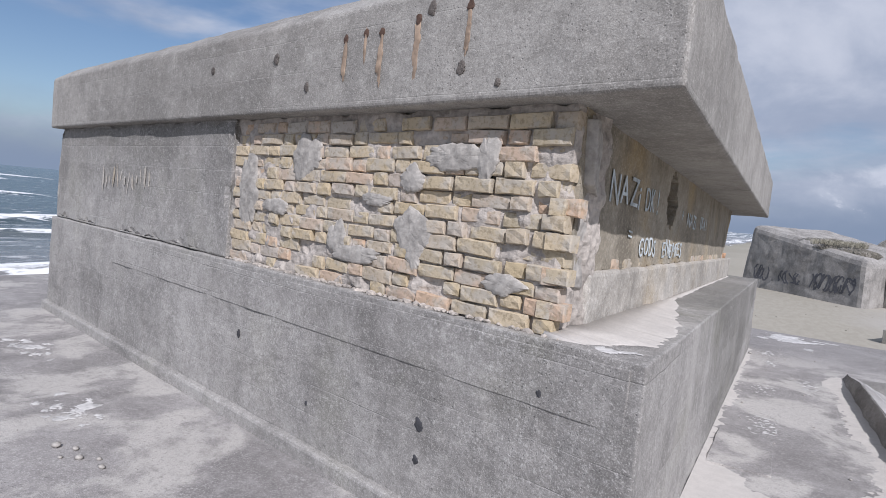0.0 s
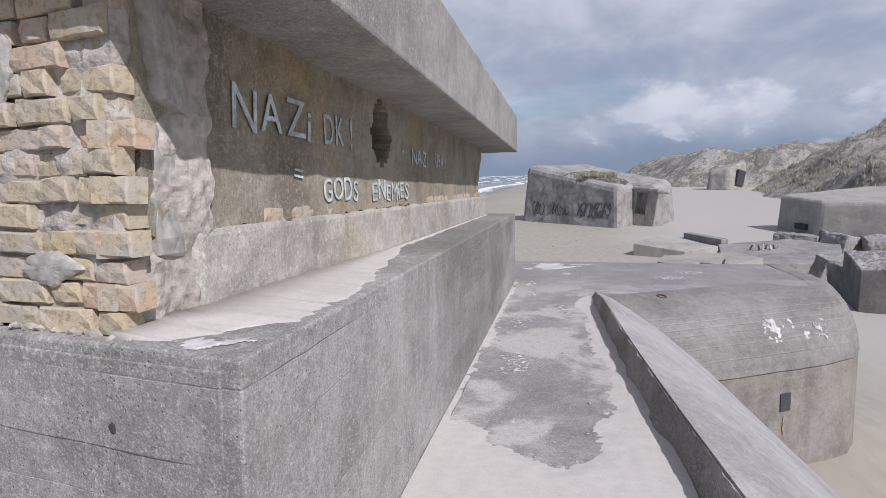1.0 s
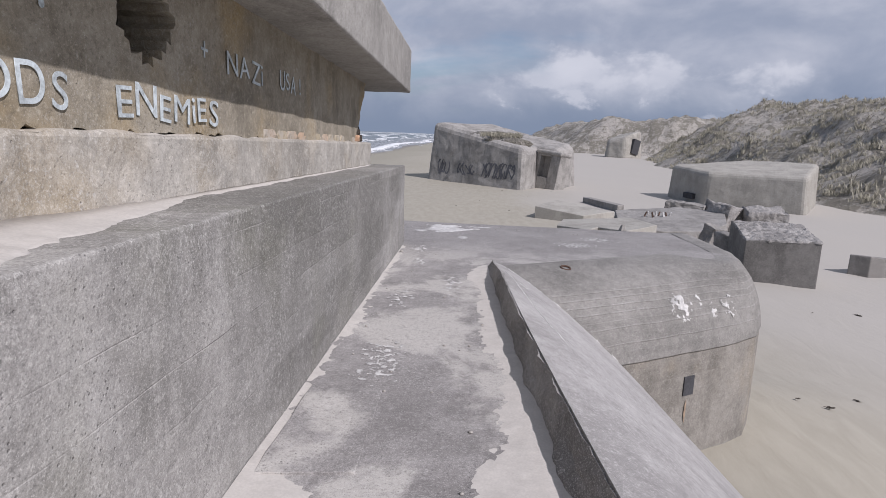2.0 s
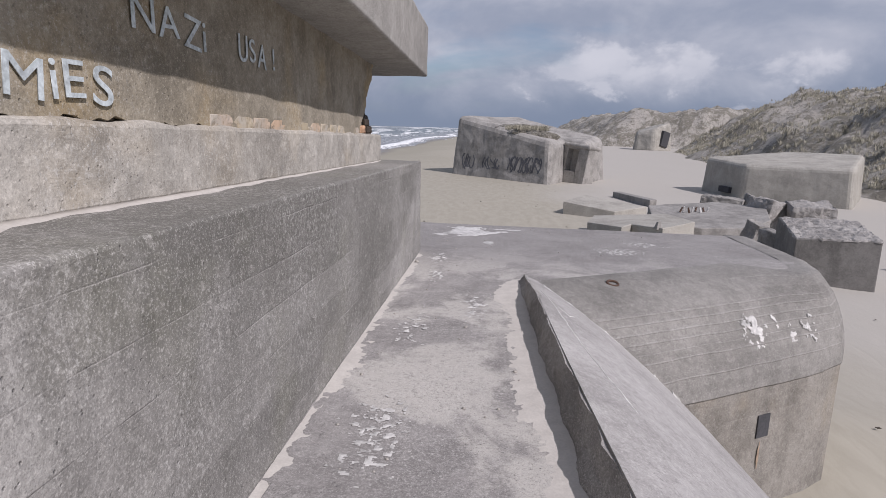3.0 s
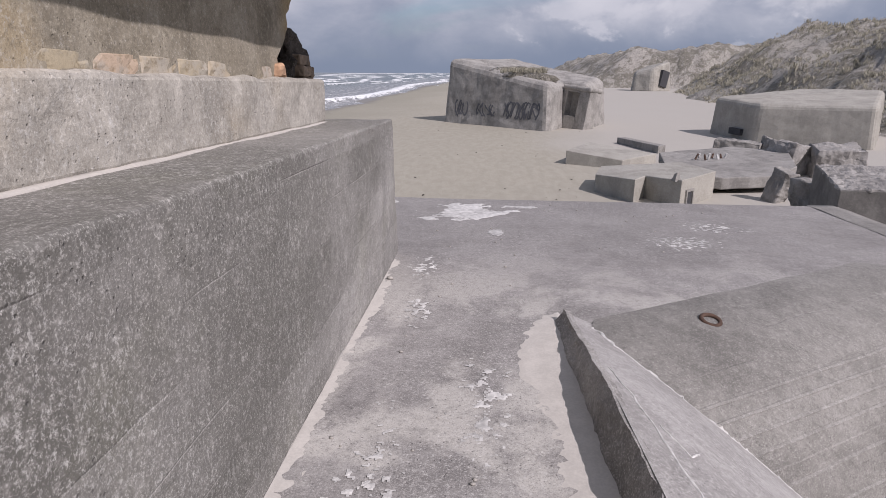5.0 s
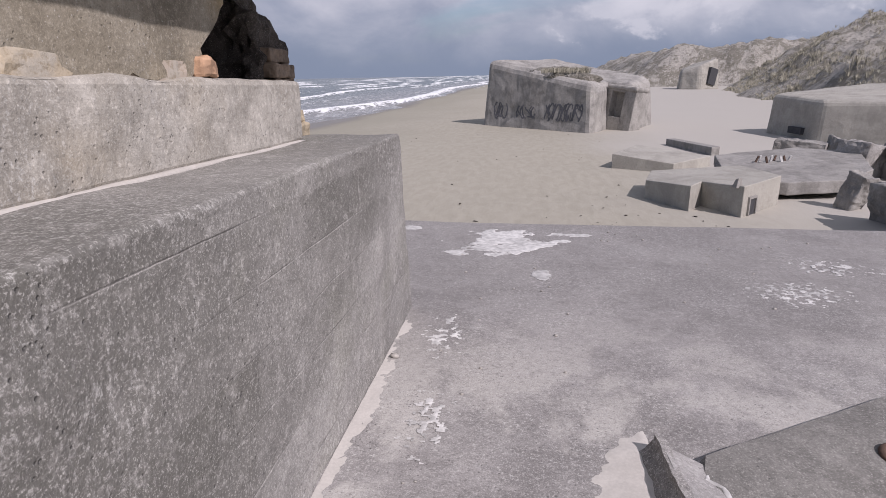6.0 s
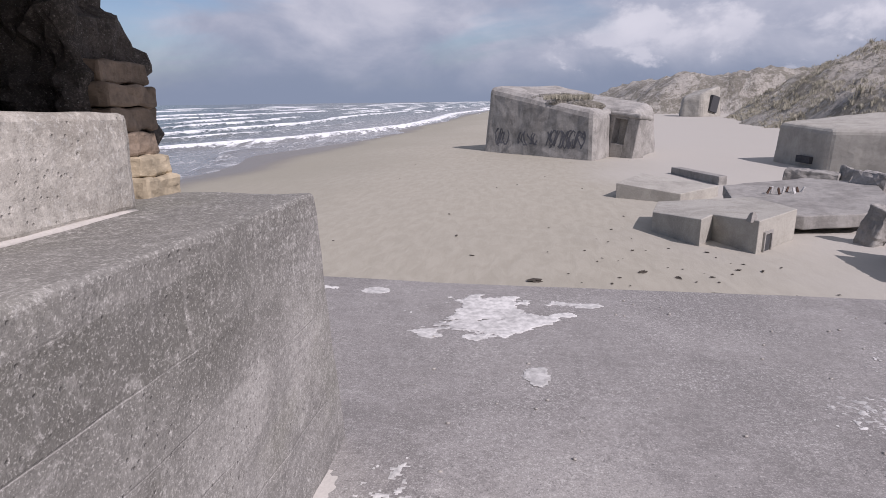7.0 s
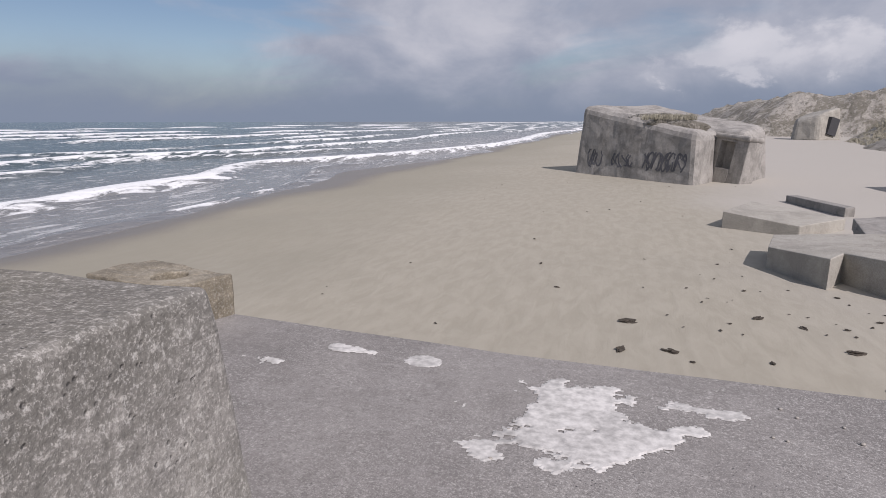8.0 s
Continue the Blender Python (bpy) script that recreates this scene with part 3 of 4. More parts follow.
def ragged(bm, amp, scale=8.0, seed=0.0):
    for v in bm.verts:
        v.co += Vector((noise.noise(v.co * scale + Vector((seed, 0, 0))), noise.noise(v.co * scale + Vector((0, seed, 9))), noise.noise(v.co * scale + Vector((7, 0, seed))))) * amp
    return bm


# front wall left of the bare bricks, and the mortar bed behind the bricks
wall_front = part("front_wall", worn(loft([[front(3.0, z, o) for z, o in ((1.025, -0.03), (1.99, -0.03), (1.99, -0.4), (1.025, -0.4))], [front(LONG - 0.05, z, o) for z, o in ((1.025, -0.03), (1.99, -0.03), (1.99, -0.4), (1.025, -0.4))]]), 0.012, 0.10, 0.012, 3.0, 6.0, chips=0.05), M_PLINTH, bunker, "cement-rendered end wall")
bed = loft([[front(0.44, z, o) for z, o in ((1.01, -0.084), (1.985, -0.090), (1.985, -0.42), (1.01, -0.42))], [front(3.06, z, o) for z, o in ((1.01, -0.072), (1.985, -0.072), (1.985, -0.42), (1.01, -0.42))]])
brickwork = part("brickwork", worn(bed, 0, 0.026, 0.026, 9.0, 2.0), M_MORTAR, bunker, "crumbling yellow brickwork in lime mortar")

# rust streaks, pits, smears on the roof edge and plinth
for u, top, drop, wd in ((1.78, 2.35, 0.20, 0.022), (1.50, 2.35, 0.24, 0.024), (1.25, 2.38, 0.24, 0.03), (0.94, 2.40, 0.20, 0.018), (1.62, 2.36, 0.12, 0.012)):
    part("rust_streak", turned(worn(blot(wd * 0.8, drop * 0.55, u * 5.3, 0.003, 0.8), 0, 0.02, 0.002, 30, u), FRONT_M @ pose(u, top - drop * 0.5, 0.0585)), M_STAIN, bunker)
    part("rust_pit", turned(lump(0.017, (1, 1.5, 0.3), 0.7, u), FRONT_M @ pose(u, top, 0.058)), M_RUST, bunker)
# pits are flat marks, the holes' shade put into their dark colour
for u, z, r in ((1.04, 0.47, 0.026), (1.04, 0.30, 0.018), (1.91, 0.32, 0.012), (2.69, 0.56, 0.018), (0.42, 0.80, 0.012), (0.96, 2.13, 0.024), (2.43, 2.31, 0.024), (1.17, 2.42, 0.026), (0.75, 2.05, 0.015), (3.2, 2.3, 0.02), (2.1, 2.12, 0.018)):
    part("pit", turned(blot(r, r * 1.3, u * 3 + z), FRONT_M @ pose(u, z, 0.002 if z < 1 else 0.058)), M_BLACK if z < 1 else M_PIER, bunker)


# plaster shell left standing on the brick corner
shell = loft([[(-0.345, 0.03, 1.66), (-0.46, 0.03, 1.66), (-0.46, 0.20, 1.62), (-0.365, 0.17, 1.62)], [(-0.345, -0.01, 1.93), (-0.46, -0.01, 1.93), (-0.46, 0.12, 1.95), (-0.365, 0.10, 1.95)]])
part("plaster_shell", worn(shell, 0.008, 0.06, 0.012, 8, 3), M_PATCH, bunker, "shell of grey plaster on the brick corner")
shell = loft([[(-0.385, 0.02, 1.22), (-0.46, 0.0, 1.2), (-0.46, 0.16, 1.2), (-0.385, 0.12, 1.22)], [(-0.39, 0.03, 1.60), (-0.46, 0.0, 1.62), (-0.46, 0.14, 1.62), (-0.39, 0.11, 1.6)]])
part("plaster_shell", worn(shell, 0.008, 0.06, 0.02, 8, 5), M_PATCH, bunker, "shell of grey plaster on the brick corner")
for u, z, rx, ry, k in ((1.28, 1.38, 0.13, 0.11, 1), (1.24, 1.28, 0.06, 0.09, 3), (1.85, 1.29, 0.08, 0.10, 4), (1.68, 1.22, 0.21, 0.05, 5), (1.04, 1.75, 0.19, 0.07, 6), (0.84, 1.75, 0.06, 0.11, 7), (1.30, 1.64, 0.08, 0.07, 8), (2.2, 1.74, 0.14, 0.13, 10), (0.69, 1.20, 0.10, 0.05, 11), (2.82, 1.5, 0.12, 0.28, 9), (2.5, 1.42, 0.13, 0.05, 12), (1.55, 1.52, 0.12, 0.04, 13)):
    part("cement_smear", turned(worn(blot(rx, ry, k * 2.3, 0.014, 0.5), 0, 0.025, 0.004, 22, k), FRONT_M @ pose(u, z, -0.059)), M_PATCH, bunker)
for k in range(13):
    u = 4.3 + 0.085 * k
    part("old_paint", turned(blot(0.012 + 0.008 * math.sin(k * 2.3), 0.06 + 0.035 * math.sin(k * 1.7), k * 1.9, 0.002, 0.9), FRONT_M @ pose(u, 1.50 + 0.03 * math.sin(k), -0.018, 0, 0, 14 * math.sin(k * 2.9))), M_LEDGE, bunker, "faded pale scrawl")
part("upper_course", worn(prism([tuple(front(0.06, 0, 0.004).xy), tuple(front(4.9, 0, 0.004).xy), tuple(front(4.9, 0, -0.05).xy), tuple(front(0.06, 0, -0.05).xy)], 0.742, 0.985), 0.004, 0.12, 0.003, 6, 2), M_PLINTH, bunker)


# writing on the side wall
def text_mesh(text, height):
    cu = bpy.data.curves.new("writing", "FONT")
    cu.body, cu.size, cu.extrude, cu.offset = text, height * 1.4, 0.0012, 0.0
    ob = bpy.data.objects.new("writing", cu)
    scene.collection.objects.link(ob)
    me = bpy.data.meshes.new_from_object(ob.evaluated_get(bpy.context.evaluated_depsgraph_get()))
    bpy.data.objects.remove(ob)
    return me


def painted(text, y, z, height, lean=0.0, mat=M_PAINT, stretch=1.0):
    """A word, letter by letter, uneven as if brushed by hand."""
    at = 0.0
    jit = random.Random(len(text) * 7 + int(y * 10))
    for ch in text:
        if ch == " ":
            at += height * 0.5
            continue
        me = text_mesh(ch, height)
        bm = bmesh.new()
        bm.from_mesh(me)
        bpy.data.meshes.remove(me)
        lo, hi = min(v.co.x for v in bm.verts), max(v.co.x for v in bm.verts)
        bm.transform(Matrix.Translation((-lo, 0, 0)))
        m = SIDE_M @ pose(y + at * stretch, z + math.tan(radians(lean)) * at + jit.uniform(-0.008, 0.008), 0.007, 0, 0, lean + jit.uniform(-5, 5)) @ Matrix.Diagonal((stretch * jit.uniform(0.92, 1.08), jit.uniform(0.92, 1.1), 1, 1))
        part("letter", turned(bm, m), mat, bunker, f"pale painted letter {ch}")
        at += hi - lo + height * 0.16


painted("NAZi", 0.42, 1.63, 0.15, -1, stretch=1.25)
painted("DK !", 1.20, 1.62, 0.15, -1, stretch=0.9)
painted("=", 0.87, 1.43, 0.09, stretch=1.3)
painted("GODS", 1.17, 1.355, 0.115, -0.5, stretch=1.05)
painted("ENEMiES", 1.88, 1.34, 0.115, -0.5, stretch=1.35)
painted("+", 2.52, 1.62, 0.10)
painted("NAZi", 2.80, 1.58, 0.115, 0.5, stretch=1.3)
painted("USA !", 3.60, 1.59, 0.115, 0.5, stretch=1.1)

# blown sand and lime on the plinth's top
bank = []
WIDTHS = ((-0.12, 0.20), (0.0, 0.27), (0.2, 0.35), (0.5, 0.355), (0.9, 0.31), (1.3, 0.23), (1.7, 0.16), (2.3, 0.07), (3.0, 0.045), (4.0, 0.03), (6.8, 0.022))
for k in range(240):
    y = -0.12 + 6.92 * (k / 239) ** 1.6
    (ya, wa), (yb, wb) = next((a, b) for a, b in zip(WIDTHS, WIDTHS[1:]) if y <= b[0] + 1e-6)
    wd = wa + (wb - wa) * smooth_step(ya, yb, y)
    wd = min(0.362, wd * (1 + 0.10 * noise.noise(Vector((y * 6, 0, 2))) + 0.12 * noise.noise(Vector((y * 22, 0, 2)))))
    back = -0.37 - 0.07 * smooth_step(0.14, 0.04, y)
    tall = min(1, wd * 3)
    bank.append([(back, y, 1.0), (back, y, 1.026 + 0.032 * tall), (back + wd * 0.45, y, 1.026 + 0.012 * tall + 0.004 * noise.noise(Vector((y * 5, 1, 0)))), (back + wd * 0.9, y, 1.0235), (back + wd, y, 1.012)])
part("sand_drift", loft(bank), M_DRIFT, bunker, "blown pale sand banked on the plinth", smooth=True)
tagged(part("lime_patch", turned(crust(0.13, 0.09, 2.0, 0.010, 0.0015, 0.62, 12.0), pose(-0.16, -0.10, 1.0225)), M_LIME, bunker), kind="stuff")

# ---- the buried bunker whose roof is walked on ----
lower = group_of("buried_bunker", "half-buried concrete bunker whose flat worn roof forms a terrace", "bunker", TILT)
def foot_line(y):
    """Where the wing's raw edge meets the terrace."""
    d = min(6.1 - y, 6.0)
    return 1.06 + 0.025 * d + 0.0065 * d * d + 0.06 * max(0.0, 0.1 - y)


deck_plan = [(-9.0, -8.0)] + [(foot_line(y) + 0.13, y) for y in (-8.0, -3.0, 0.0, 1.0, 2.0, 3.0, 4.0, 5.0)] + [(1.2, 5.80), (2.86, 6.80), (3.6, 7.2), (4.1, 7.35), (4.42, 8.0), (4.5, 9.58), (0.0, 9.64), (-2.5, 9.82), (-9.0, 10.4)]
part("deck", worn(prism(deck_plan, -3.6, 0.0), 0.02, 0.3, 0.004, 1.5, 3.0), M_DECK, lower, "worn flat concrete roof with pale lime patches")


def flank(ins):
    """The rounded flank: a profile carried along the outer wall and round its corner."""
    path = [(1.3, 4.79), (1.6, 4.97), (2.3, 5.39), (3.0, 5.81), (3.6, 6.17), (4.05, 6.46), (4.38, 6.75), (4.62, 7.15), (4.75, 7.7), (4.8, 8.4), (4.8, 9.0), (4.8, 9.62)]
    bm = bmesh.new()
    rows = []
    fine = []
    for (ax, ay), (bx, by) in zip(path, path[1:]):
        for k in range(6):
            fine.append((ax + (bx - ax) * k / 6, ay + (by - ay) * k / 6))
    fine.append(path[-1])
    for i, (x, y) in enumerate(fine):
        a, b = fine[max(0, i - 3)], fine[min(len(fine) - 1, i + 3)]
        t = Vector((b[0] - a[0], b[1] - a[1])).normalized()
        nrm = Vector((-t.y, t.x))
        turn = smooth_step(3.9, 4.6, x)
        reach = max(0.02, (x - 1.22) / 0.515) if x < 2.0 else 9.0
        rows.append([bm.verts.new((x + nrm.x * min(reach, d * (1 - 0.45 * turn)), y + nrm.y * min(reach, d * (1 - 0.45 * turn)), (z if z < -0.1 else z * (1 - turn) + 0.004) + 0.012 * noise.noise(Vector((x * 3, y * 3, z * 3))))) for d, z in ins])
    for a, b in zip(rows, rows[1:]):
        for j in range(len(ins) - 1):
            bm.faces.new((a[j], b[j], b[j + 1], a[j + 1]))
    if len(ins) > 5:
        for a, b in zip(rows, rows[1:]):
            bm.edges.get((a[-2], b[-2])).smooth = False
            bm.edges.get((a[2], b[2])).smooth = False
    for row in (rows[0], rows[-1]):
        bm.faces.new(row)
    bmesh.ops.recalc_face_normals(bm, faces=bm.faces)
    return bm


flank_part = part("flank", flank([(0.10, -0.84), (0.03, -0.84), (0.012, -0.82), (0.025, -0.74), (0.06, -0.62), (0.13, -0.47), (0.22, -0.335), (0.33, -0.205), (0.46, -0.105), (0.62, -0.04), (0.80, 0.012), (1.0, 0.036), (1.085, 0.034), (1.13, -0.05)]), M_MASS, lower, "rounded board-marked roof flank", smooth=True)
for d, z in ((0.06, -0.62), (0.13, -0.47), (0.175, -0.4075), (0.22, -0.335), (0.275, -0.27), (0.33, -0.205), (0.395, -0.155)):
    part("board_ridge", flank([(d + 0.04, z - 0.012), (d + 0.001, z - 0.011), (d - 0.006, z + 0.001), (d + 0.006, z + 0.009), (d + 0.05, z)]), M_RIDGE, lower)
# lower wall: its tone carries stain and the shade beneath the rounded flank
part("flank_wall", flank([(0.03, -3.6), (0.03, -2.0), (0.03, -1.2), (0.03, -0.84), (0.5, -0.84)]), M_STAIN_SHADE, lower, "brown-stained, shade-toned wall with a small embrasure")
FACE_M = Matrix(((0.857, 0, 0.515, 3.355), (0.515, 0, -0.857, 6.046), (0, 1, 0, -1.22), (0, 0, 0, 1)))
# solid black box in place of the embrasure's recess and its shade
hollow = box(-0.08, -0.11, -0.1, 0.08, 0.11, 0.003)
part("embrasure", turned(hollow, FACE_M), M_BLACK, lower, "small dark square embrasure")
part("rust_streak", turned(blot(0.016, 0.13, 3.0, 0.002), FACE_M @ pose(-0.02, -0.29, 0.001)), M_STAIN, lower)

PROFILE = ((0.0, -2.0), (0.0, -1.05), (0.02, -0.85), (0.06, -0.66), (0.13, -0.49), (0.22, -0.335), (0.33, -0.205), (0.46, -0.105), (0.62, -0.03))


def on_flank(bm, along, height):
    """Lays a flat patch on the flank's rounded face, centred at that height."""
    for v in bm.verts:
        z = height + v.co.y * 0.75
        for (da, za), (db, zb) in zip(PROFILE, PROFILE[1:]):
            if z <= zb:
                break
        f = max(0.0, min(1.0, (z - za) / (zb - za)))
        inset = da + (db - da) * f - v.co.z - 0.004
        a = along + v.co.x
        v.co = Vector((3.37 + 0.857 * a - 0.515 * inset, 6.02 + 0.515 * a + 0.857 * inset, min(z, -0.04) + v.co.z))
    return bm


for a, z, wx, wy, sd, fill in ((-0.05, -0.36, 0.22, 0.26, 4.4, 0.46), (0.45, -0.42, 0.10, 0.22, 6.0, 0.25), (0.72, -0.42, 0.16, 0.26, 7.0, 0.3), (0.25, -0.3, 0.12, 0.15, 3.0, 0.2)):
    tagged(part("lime_patch", on_flank(crust(wx, wy, sd, 0.009, 0.0006, fill, 17.0), a, z), M_LIME, lower, "white lime and bird lime on the flank"), kind="stuff")

# the sloping wing beside the terrace
def rise(y):
    """How high the wing's raw edge stands, dying away at its blunt tip."""
    return 0.075 + 0.095 * smooth_step(6.05, 5.0, y)


def wing():
    rings = []
    for i in range(60):
        y = 6.05 - i * 0.23
        x = foot_line(y) + 0.04
        far = min(1.0, i / 14)
        fx, fz = 2.62 + 0.5 * far, -1.0 - 0.25 * far
        top = rise(y) + 0.015 * far
        ring = [(x, y, -0.06), (x + 0.03, y - 0.02, top)]
        ring += [(x + 0.05 + (fx - x - 0.05) * k / 8, y - 0.02 - 0.43 * (1 - far) * k / 8, top + (fz - top) * (k / 8) ** 1.3 + 0.004 * noise.noise(Vector((k * 0.6, y * 1.2, 3)))) for k in range(1, 9)]
        rings.append(ring + [(fx, y - 0.43 * (1 - far), -3.4), (x, y, -3.4)])
    bm = loft(rings)
    for e in bm.edges:
        if len(e.link_faces) == 2 and e.calc_face_angle(0) > 0.5:
            e.smooth = False
    return bm


wing_part = part("wing", wing(), M_WING, lower, "smooth sloping concrete wing with lime-filled cracks", smooth=True)


def broken_edge():
    """The wing's raw upright edge."""
    bm = bmesh.new()
    rows = []
    n = 420
    for i in range(n + 1):
        f = i / n
        y = 6.08 - f * 13.4
        row = []
        for j in range(9):
            g = j / 8
            lip = 0.05 * max(0.0, noise.noise(Vector((y * 2.2, 5, 1)))) * smooth_step(0.45, 0.3, g)
            x = foot_line(y) + 0.062 * g - lip + 0.016 * noise.noise(Vector((y * 5, g * 2, 1))) + 0.010 * noise.noise(Vector((y * 17, g * 8, 1))) - 0.004
            row.append(bm.verts.new((x, y, -0.03 + (rise(y) + 0.035) * g + 0.006 * noise.noise(Vector((y * 9, 2, 2))))))
        row.append(bm.verts.new((row[-1].co.x + 0.035, y, row[-1].co.z - 0.01)))
        row.append(bm.verts.new((row[-1].co.x + 0.10, y, row[-1].co.z - 0.16)))
        rows.append(row)
    for a, b in zip(rows, rows[1:]):
        for j in range(10):
            bm.faces.new((a[j], a[j + 1], b[j + 1], b[j]))
    bmesh.ops.recalc_face_normals(bm, faces=bm.faces)
    return bm


part("broken_edge", broken_edge(), M_BROKEN, lower, "dark raw broken edge of the wing")


def surface_under(*objects):
    """A function that gives the height of the given meshes under a point."""
    trees = [BVHTree.FromPolygons([v.co for v in o.data.vertices], [p.vertices for p in o.data.polygons]) for o in objects]

    def height(p):
        hits = [t.ray_cast(Vector((p.x, p.y, 3.0)), Vector((0, 0, -1)))[0] for t in trees]
        return max((h.z for h in hits if h), default=p.z)

    return height


def ribbon(points, width, lift, seed, mat, parent, name="crack_fill", label="", lay=None):
    """A ragged thin line of lime lying along points."""
    pts = []
    for a, b in zip(points, points[1:]):
        for k in range(10):
            pts.append(Vector(a).lerp(Vector(b), k / 10))
    pts.append(Vector(points[-1]))
    rings = []
    for i, p in enumerate(pts):
        t = (pts[min(i + 1, len(pts) - 1)] - pts[max(i - 1, 0)]).normalized()
        s = t.cross(Vector((0, 0, 1))).normalized()
        up = s.cross(t).normalized()
        wd = width * (0.55 + 0.9 * abs(noise.noise(Vector((i * 0.35, seed, 0)))))
        off = 2.2 * width * noise.noise(Vector((i * 0.45, seed, 4)))
        if lay:
            ring = [p + s * (off + wd * k) for k in (-1, -0.5, 0, 0.5, 1)]
            ring = [Vector((q.x, q.y, lay(q))) for q in ring]
            rings.append([q - Vector((0, 0, 0.02)) for q in ring[::-1]] + [q + Vector((0, 0, lift * g)) for q, g in zip(ring, (0.1, 0.8, 1, 0.8, 0.1))])
            continue
        rings.append([p + s * (off + wd * k) + up * lift * h for k, h in ((-1, -1.0), (1, -1.0), (1, 0.05), (0.6, 0.7), (0, 1.0), (-0.6, 0.7), (-1, 0.05))])
    return part(name, loft(rings), mat, parent, label)


LAY = surface_under(flank_part, wing_part)


def seam():
    """Where the wing's slope runs into the flank."""
    over, under = surface_under(wing_part), surface_under(flank_part)
    out = []
    for k in range(15):
        x = 1.25 + 0.085 * k
        y = 5.93
        while y > 4.3 and over(Vector((x, y, -9))) < under(Vector((x, y, -9))):
            y -= 0.02
        out.append((x, y, 0.0))
    return out


SEAM = seam()
ribbon(SEAM, 0.011, 0.003, 1.0, M_LIME, lower, label="white lime along a crack", lay=LAY)


ribbon([(x, y, 0.0) for x, y in ((1.20, 5.3), (1.27, 4.9), (1.33, 4.4), (1.38, 4.0), (1.50, 3.4))], 0.007, 0.003, 2.0, M_LIME, lower, lay=LAY)
ribbon([(x, y, 0.0) for x, y in ((1.30, 4.9), (1.36, 4.75), (1.40, 4.8))], 0.005, 0.003, 4.0, M_LIME, lower, lay=LAY)

# sand drifts along the walls on the terrace


def terrace_sand():
    """Sand that lies along both edges of the walkway and closes over it near the corner."""
    bm = bmesh.new()
    cell = 0.022
    rows = []
    for j in range(int(11.0 / cell)):
        y = -3.8 + j * cell
        row = []
        for i in range(int(1.36 / cell)):
            x = 0.004 + i * cell
            left = 0.05 + 0.42 * smooth_step(2.3, 1.35, y) + 0.02 * noise.noise(Vector((y * 1.5, 0, 0)))
            right = foot_line(y) - 0.17 - 0.20 * smooth_step(2.8, 1.4, y) + 0.5 * smooth_step(5.9, 6.6, y)
            v = max(left - x, x - right) / 0.16 + 2.4 * smooth_step(1.75, 1.25, y + 0.5 * (x - 0.65) ** 2) + 0.5 * noise.noise(Vector((x * 2.5, y * 1.7, 1))) + 0.35 * noise.noise(Vector((x * 8, y * 8, 5))) + 0.4 * noise.noise(Vector((x * 27, y * 27, 2)))
            v = v if x < foot_line(y) + 0.05 else -0.8
            row.append(bm.verts.new((x, y, 0.012 * max(-0.8, min(0.9, v)))))
        rows.append(row)
    for a, b in zip(rows, rows[1:]):
        for i in range(len(a) - 1):
            bm.faces.new((a[i], a[i + 1], b[i + 1], b[i]))
    return bm


part("sand_drift", terrace_sand(), M_DRIFT, lower, "pale sand blown along the wall's foot and the broken edge", smooth=True)
part("thin_screed", worn(prism([(0.05, 1.9), (0.44, 1.95), (0.43, 2.72), (0.05, 2.78)], -0.02, 0.012), 0.004, 0.1, 0.006, 6, 1), M_DECK, lower)
LIME = ((0.52, 8.93, 0.68, 0.55, 3, 0.58), (0.78, 8.05, 0.14, 0.17, 4, 0.6), (0.42, 8.55, 0.14, 0.10, 14, 0.5), (-0.38, 9.36, 0.13, 0.09, 5, 0.8), (-0.85, 9.4, 0.22, 0.09, 6, 0.6), (1.05, 9.2, 0.3, 0.12, 15, 0.4), (2.3, 7.85, 0.5, 0.36, 7, 0.3), (2.75, 8.4, 0.5, 0.3, 8, 0.25), (0.25, 7.0, 0.16, 0.4, 9, 0.35), (0.3, 6.2, 0.15, 0.4, 10, 0.3), (0.3, 4.6, 0.22, 0.9, 16, 0.12), (0.35, 3.2, 0.25, 0.6, 17, 0.25), (0.7, 5.2, 0.2, 0.8, 18, 0.15), (-1.3, 9.1, 0.2, 0.1, 19, 0.4), (-3.4, -0.45, 0.5, 0.25, 11, 0.4), (-5.0, 0.0, 0.6, 0.25, 12, 0.4))
for x, y, wx, wy, s, fill in LIME:
    tagged(part("lime_patch", turned(crust(wx, wy, s * 1.7, 0.012 if fill > 0.36 else 0.009, 0.002 if fill > 0.36 else 0.0008, fill, 4.0 if fill > 0.45 else 11.0 if fill > 0.36 else 26.0), pose(x, y, 0.0035)), M_LIME, lower, "white lime crust on the roof"), kind="stuff")


def ring_iron():
    bm = bmesh.new()
    k, m = 28, 8
    rows = [[bm.verts.new(((0.05 + 0.012 * math.cos(b)) * math.cos(a), (0.05 + 0.012 * math.cos(b)) * math.sin(a), 0.012 * math.sin(b))) for b in (j * math.tau / m for j in range(m))] for a in (i * math.tau / k for i in range(k))]
    for i in range(k):
        for j in range(m):
            bm.faces.new((rows[i][j], rows[(i + 1) % k][j], rows[(i + 1) % k][(j + 1) % m], rows[i][(j + 1) % m]))
    return bm


part("iron_ring", turned(ring_iron(), pose(1.92, 6.13, 0.022, 14, 6)), M_RUST, lower, "rusted iron ring set in the roof", smooth=True)

# block with a round hole at the terrace's far edge
block = group_of("hollow_block", "broken concrete block with a round hole on the terrace edge", "concrete block", TILT @ pose(-2.45, 9.62, -0.02, 0, 0, -14))
bm = bmesh.new()
n = 24
outer = []
